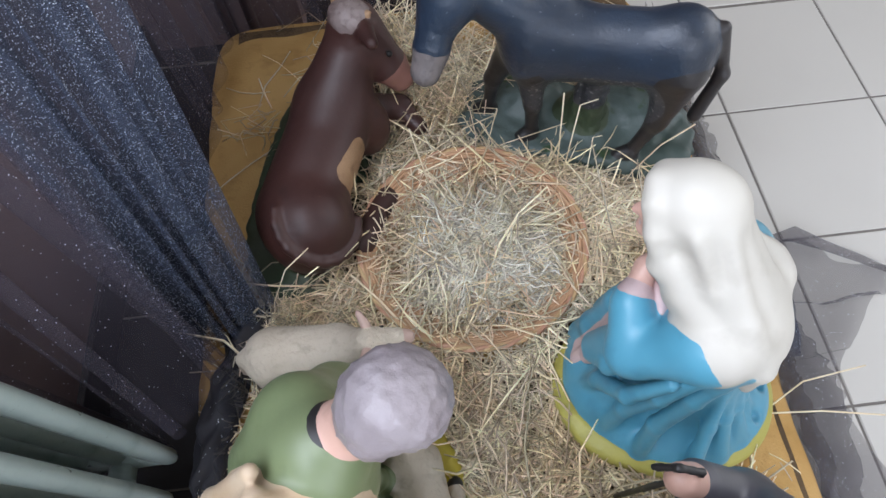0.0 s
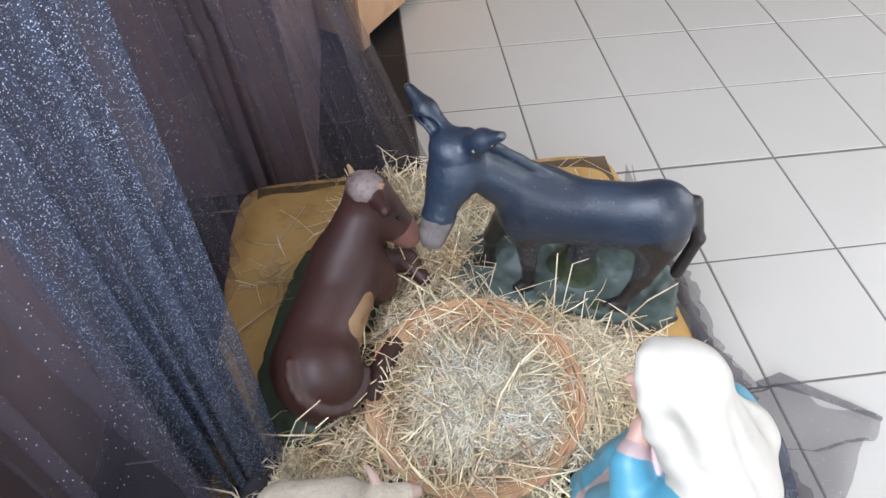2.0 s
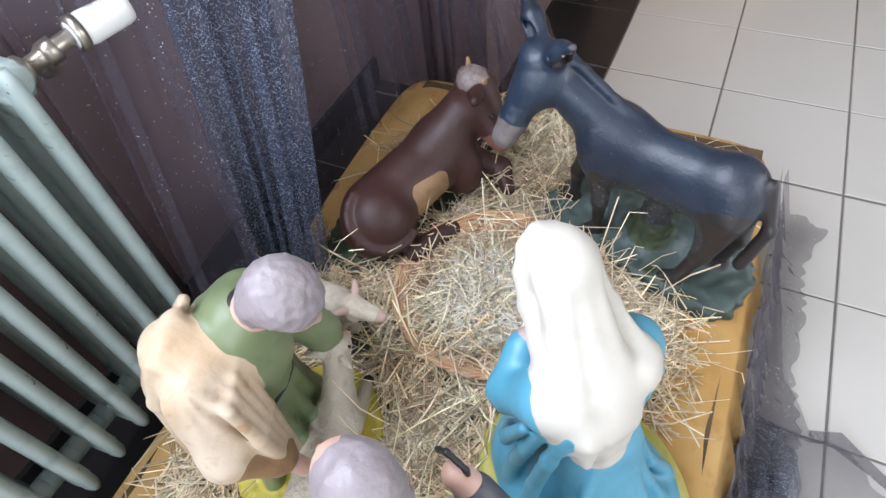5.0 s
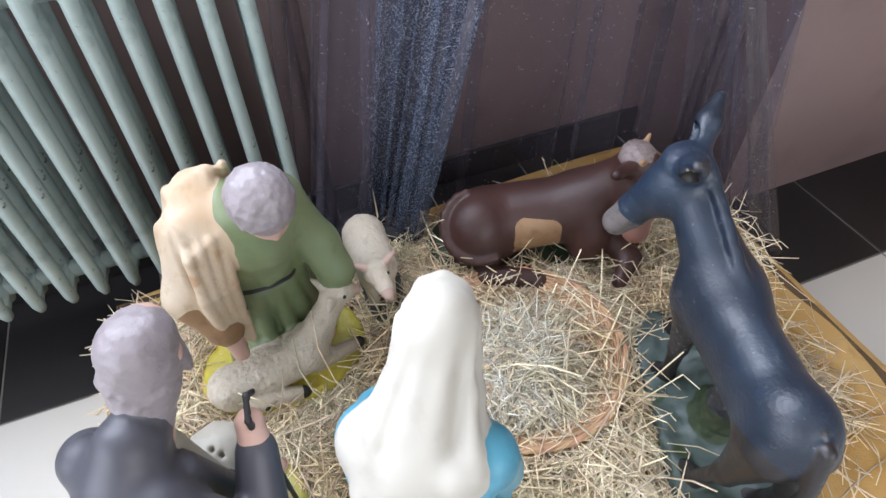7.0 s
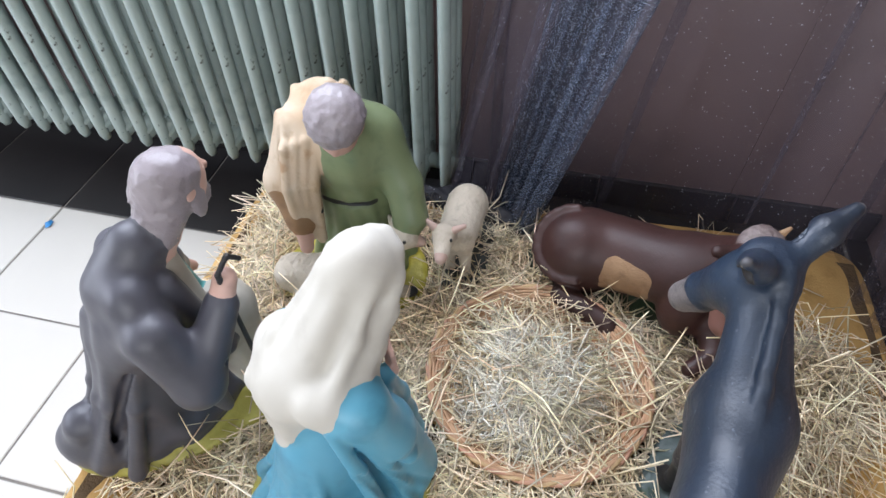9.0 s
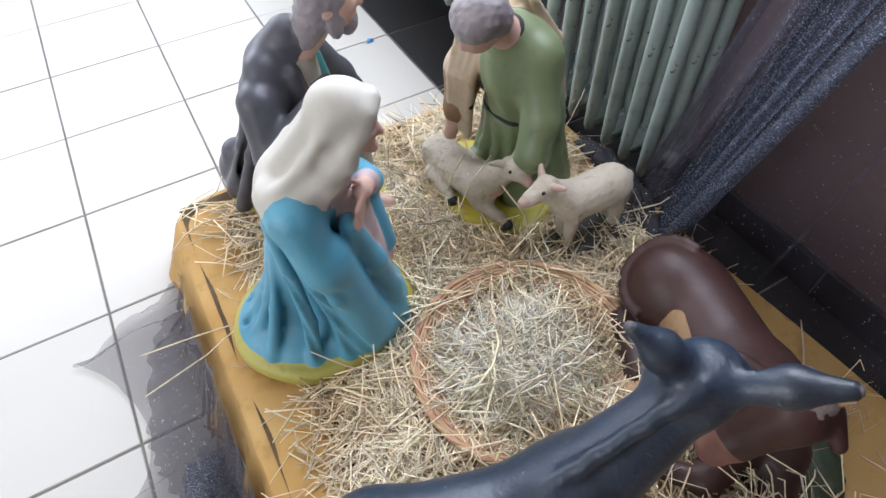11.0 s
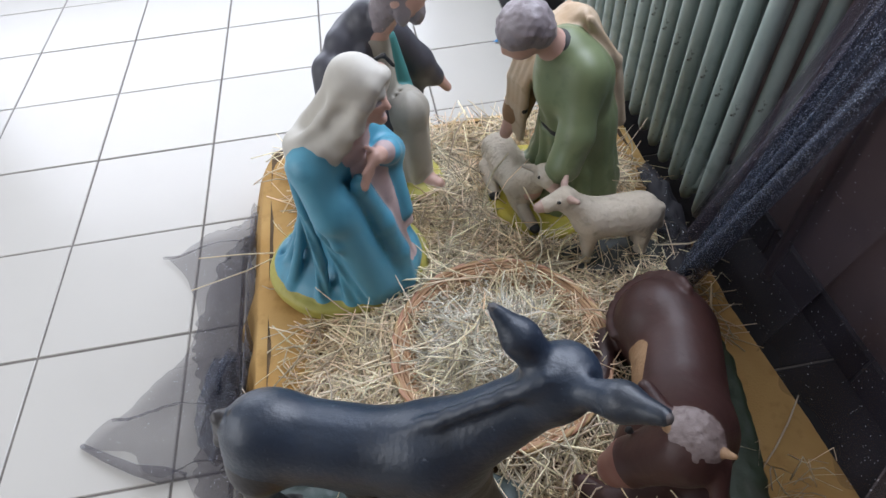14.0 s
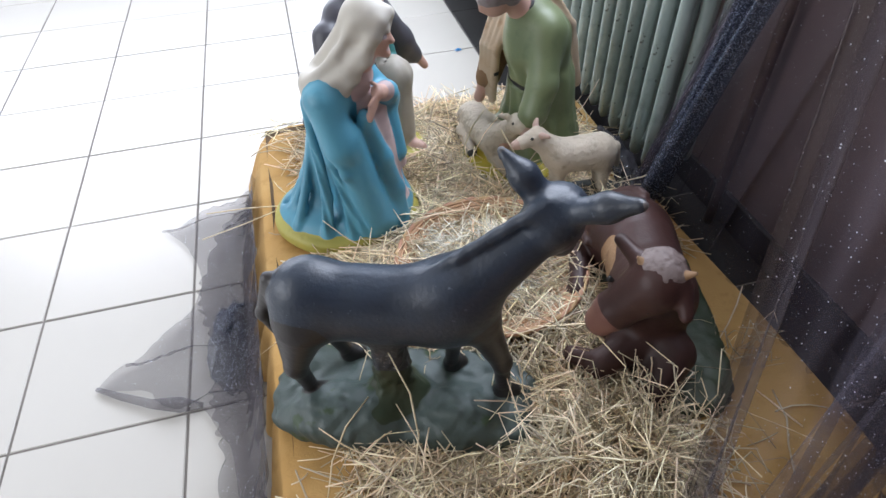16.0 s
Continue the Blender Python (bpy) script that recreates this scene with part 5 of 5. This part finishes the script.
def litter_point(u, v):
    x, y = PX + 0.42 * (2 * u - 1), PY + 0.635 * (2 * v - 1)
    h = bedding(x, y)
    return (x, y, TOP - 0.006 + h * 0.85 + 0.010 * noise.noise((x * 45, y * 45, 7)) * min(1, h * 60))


# bedding under the loose stalks; its dark colour includes the shade in their gaps
tagged(sheet("shaded_straw_mat", litter_point, 150, 220, M["shaded_litter"]), "matted old straw bedding on the cloth, darkened as shade between stalks", "straw", kind="stuff")


def blades(name, spots, length, width, lift, material, label, curl=0.10):
    verts, faces = [], []
    for x, y in spots:
        n = 4
        L = rng.uniform(*length)
        a = rng.uniform(0, 2 * math.pi)
        pitch = rng.normal(0, lift)
        if rng.random() < 0.03:
            pitch = rng.uniform(0.4, 1.1)
        bend = rng.normal(0, curl) * L * 4
        kink = rng.random() < 0.12
        w = rng.uniform(*width)
        z0 = TOP + rest(x, y) * rng.uniform(0.7, 1.15) + rng.uniform(0.000, 0.008)
        d = np.array([math.cos(a), math.sin(a), 0])
        side = np.array([-math.sin(a), math.cos(a), 0])
        base = len(verts)
        for i in range(n):
            t = i / (n - 1) - 0.5
            p = np.array([x, y, z0]) + d * L * t * math.cos(pitch) + side * bend * (t * t - 0.1)
            p[2] += L * (t + (0.5 if abs(pitch) > 0.35 else 0)) * math.sin(pitch)
            if kink and i == n - 1:
                p += side * L * 0.18
            p[2] = max(p[2], TOP + rest(p[0], p[1]) * 0.8 + 0.002) if -0.75 < p[0] < 0.13 else p[2]
            r = w * (1 if 0 < i < n - 1 else 0.75)
            for q in range(3):
                g = 2 * math.pi * q / 3 + a
                verts.append(tuple(p + side * r * math.cos(g) + np.array([0, 0, r * math.sin(g)])))
        for i in range(n - 1):
            for q in range(3):
                r2 = (q + 1) % 3
                faces.append((base + 3 * i + q, base + 3 * i + r2, base + 3 * i + 3 + r2, base + 3 * i + 3 + q))
        faces.append((base + 2, base + 1, base))
        faces.append((base + 9, base + 10, base + 11))
    return tagged(mesh_object(name, verts, faces, material), label, "straw", kind="stuff")


def scatter(count, fn, grow=0.93):
    out = []
    while len(out) < count:
        x, y = rng.uniform(-0.72, 0.12), rng.uniform(-1.38, -0.12)
        if rng.random() < fn(x, y) and free(x, y, grow):
            out.append((x, y))
    return out


def loose(x, y):
    d = min(1, bedding(x, y) / 0.010)
    r = math.hypot(x - BX, y - BY)
    if r < 0.195:
        return 0.9 if r < 0.12 else 0.22
    if x < -0.5 and y > -0.35 or x < -0.57 and y > -0.62:
        return 0.008
    return max(d, 0.03 if y < -0.15 and x < 0.09 else 0.006)


blades("loose_straw", scatter(5200, loose), (0.06, 0.20), (0.0008, 0.0021), 0.16, M["straw"], "loose golden straw stalks scattered over the crate")
blades("short_straw", scatter(3900, loose, 0.97), (0.02, 0.06), (0.0008, 0.0014), 0.16, M["straw"], "short broken straw bits between the statues")
blades("hay_in_basket", scatter(3200, lambda x, y: max(0, 1 - (math.hypot(x - BX - 0.02, y - BY + 0.02) / 0.13) ** 2)), (0.02, 0.085), (0.0009, 0.0017), 0.22, M["hay"], "pale greenish hay heaped in the basket", 0.2)


def tangle(count, cx, cy, spread, reach, rise):
    """Long bent stalks that arch up out of a heap."""
    verts, faces = [], []
    for _ in range(count):
        x, y = cx + rng.normal(0, spread), cy + rng.normal(0, spread * 0.7)
        a = rng.uniform(0, 2 * math.pi)
        L, up, w = rng.uniform(0.5, 1.0) * reach, rng.uniform(0.2, 1.0) * rise, rng.uniform(0.0007, 0.0016)
        z0 = TOP + 0.012
        d, side = np.array([math.cos(a), math.sin(a), 0]), np.array([-math.sin(a), math.cos(a), 0])
        base, kink = len(verts), rng.uniform(0.4, 0.8)
        for t in (0, 0.35, kink if kink > 0.4 else 0.5, 1):
            p = np.array([x, y, z0]) + d * L * t + side * 0.02 * rng.normal()
            p[2] += up * (1 - abs(t - kink) / max(kink, 1 - kink)) if rng.random() < 0.9 else up * t
            for q in range(3):
                g = 2 * math.pi * q / 3
                verts.append(tuple(p + side * w * math.cos(g) + np.array([0, 0, w * math.sin(g)])))
        for k in range(3):
            for q in range(3):
                r2 = (q + 1) % 3
                faces.append((base + 3 * k + q, base + 3 * k + r2, base + 3 * k + 3 + r2, base + 3 * k + 3 + q))
    return verts, faces


verts, faces = [], []
for heap in ((380, -0.38, -0.290, 0.058, 0.16, 0.105), (110, -0.62, -0.80, 0.035, 0.09, 0.05), (70, -0.33, -0.40, 0.03, 0.13, 0.08), (16, -0.66, -0.42, 0.03, 0.06, 0.06), (190, -0.30, -0.70, 0.11, 0.17, 0.06), (60, -0.05, -0.66, 0.05, 0.13, 0.04)):
    v, f = tangle(*heap)
    faces += [tuple(i + len(verts) for i in q) for q in f]
    verts += v
tagged(mesh_object("tangled_straw", verts, faces, M["straw"]), "tangled heaps of long bent straw between the animals", "straw", kind="stuff")


def stalk(pts, r=0.0013):
    bm = bmesh.new()
    tube(bm, pts, r, 5)
    tagged(part("straw_stalk", bm, M["straw"], smooth=True), "single long straw stalk sticking out of the bedding", "straw", group="single stalks")


stalk([(0.05, -1.02, TOP + 0.012), (0.16, -1.03, TOP + 0.02), (0.25, -1.045, TOP + 0.012)])
stalk([(0.06, -1.03, TOP + 0.01), (0.15, -0.985, TOP + 0.018), (0.26, -0.97, TOP + 0.004)])
stalk([(-0.145, -0.60, TOP + 0.05), (-0.135, -0.53, TOP + 0.18)])
stalk([(-0.135, -0.60, TOP + 0.05), (-0.11, -0.545, TOP + 0.165), (-0.08, -0.54, TOP + 0.168)], 0.0011)
stalk([(-0.10, -0.62, TOP + 0.04), (-0.085, -0.57, TOP + 0.11), (-0.07, -0.57, TOP + 0.112)], 0.001)
stalk([(-0.36, -0.60, TOP + 0.05), (-0.385, -0.55, TOP + 0.16)])
stalk([(-0.40, -0.30, TOP + 0.02), (-0.36, -0.27, TOP + 0.18)])
stalk([(0.03, -0.30, TOP + 0.01), (0.14, -0.36, TOP + 0.008)])
stalk([(-0.32, -0.66, TOP + 0.06), (-0.25, -0.53, TOP + 0.08)])

# ---- small things on the floor ----
tagged(mesh_object("paper_scrap", [(-0.615, -1.995, 0.002), (-0.60, -2.002, 0.004), (-0.583, -1.988, 0.003), (-0.592, -1.978, 0.006), (-0.61, -1.984, 0.002), (-0.60, -1.99, 0.009)],
    [(0, 1, 5), (1, 2, 5), (2, 3, 5), (3, 4, 5), (4, 0, 5)], M["blue_ink"], smooth=False), "crumpled scrap of blue paper on the tiles", "paper")

# ---- tiles ----
def tile_mesh(name, sx, sy, sz, material):
    bm = bmesh.new()
    box(bm, (-sx / 2, -sy / 2, -sz), (sx / 2, sy / 2, 0))
    top = [e for e in bm.edges if all(v.co.z > -1e-6 for v in e.verts)]
    bmesh.ops.bevel(bm, geom=top, offset=0.0018, segments=1, affect="EDGES")
    me = bpy.data.meshes.new(name)
    bm.to_mesh(me)
    bm.free()
    me.materials.append(material)
    return me


pale, black = tile_mesh("tile", T - 0.005, T - 0.005, 0.012, M["white_tile"]), tile_mesh("black_tile", T - 0.004, T - 0.004, 0.012, M["black_tile"])
for i in range(-3, 10):
    for j in range(-12, 11):
        dark_one = i == -3 or (i == -2 and j >= -1)
        o = new("black_tile" if dark_one else "tile", black if dark_one else pale)
        o.parent = floor
        o.location = ((i + 0.5) * T, (j + 0.5) * T + (0.004 if j >= 0 else 0), 0.0005 * math.sin(i * 7.3 + j * 3.1))
skirting = tagged(new("baseboard"), "black tile skirting along the brown wall", "baseboard", kind="structure")
piece = tile_mesh("skirting_tile", 0.085, T - 0.004, 0.012, M["black_tile"])
for j in range(-12, 0):
    o = new("skirting_tile", piece)
    o.parent = skirting
    o.matrix_local = Matrix.Translation((-0.988, (j + 0.5) * T + 0.055, 0.0445)) @ Euler((0, math.pi / 2, 0)).to_matrix().to_4x4()
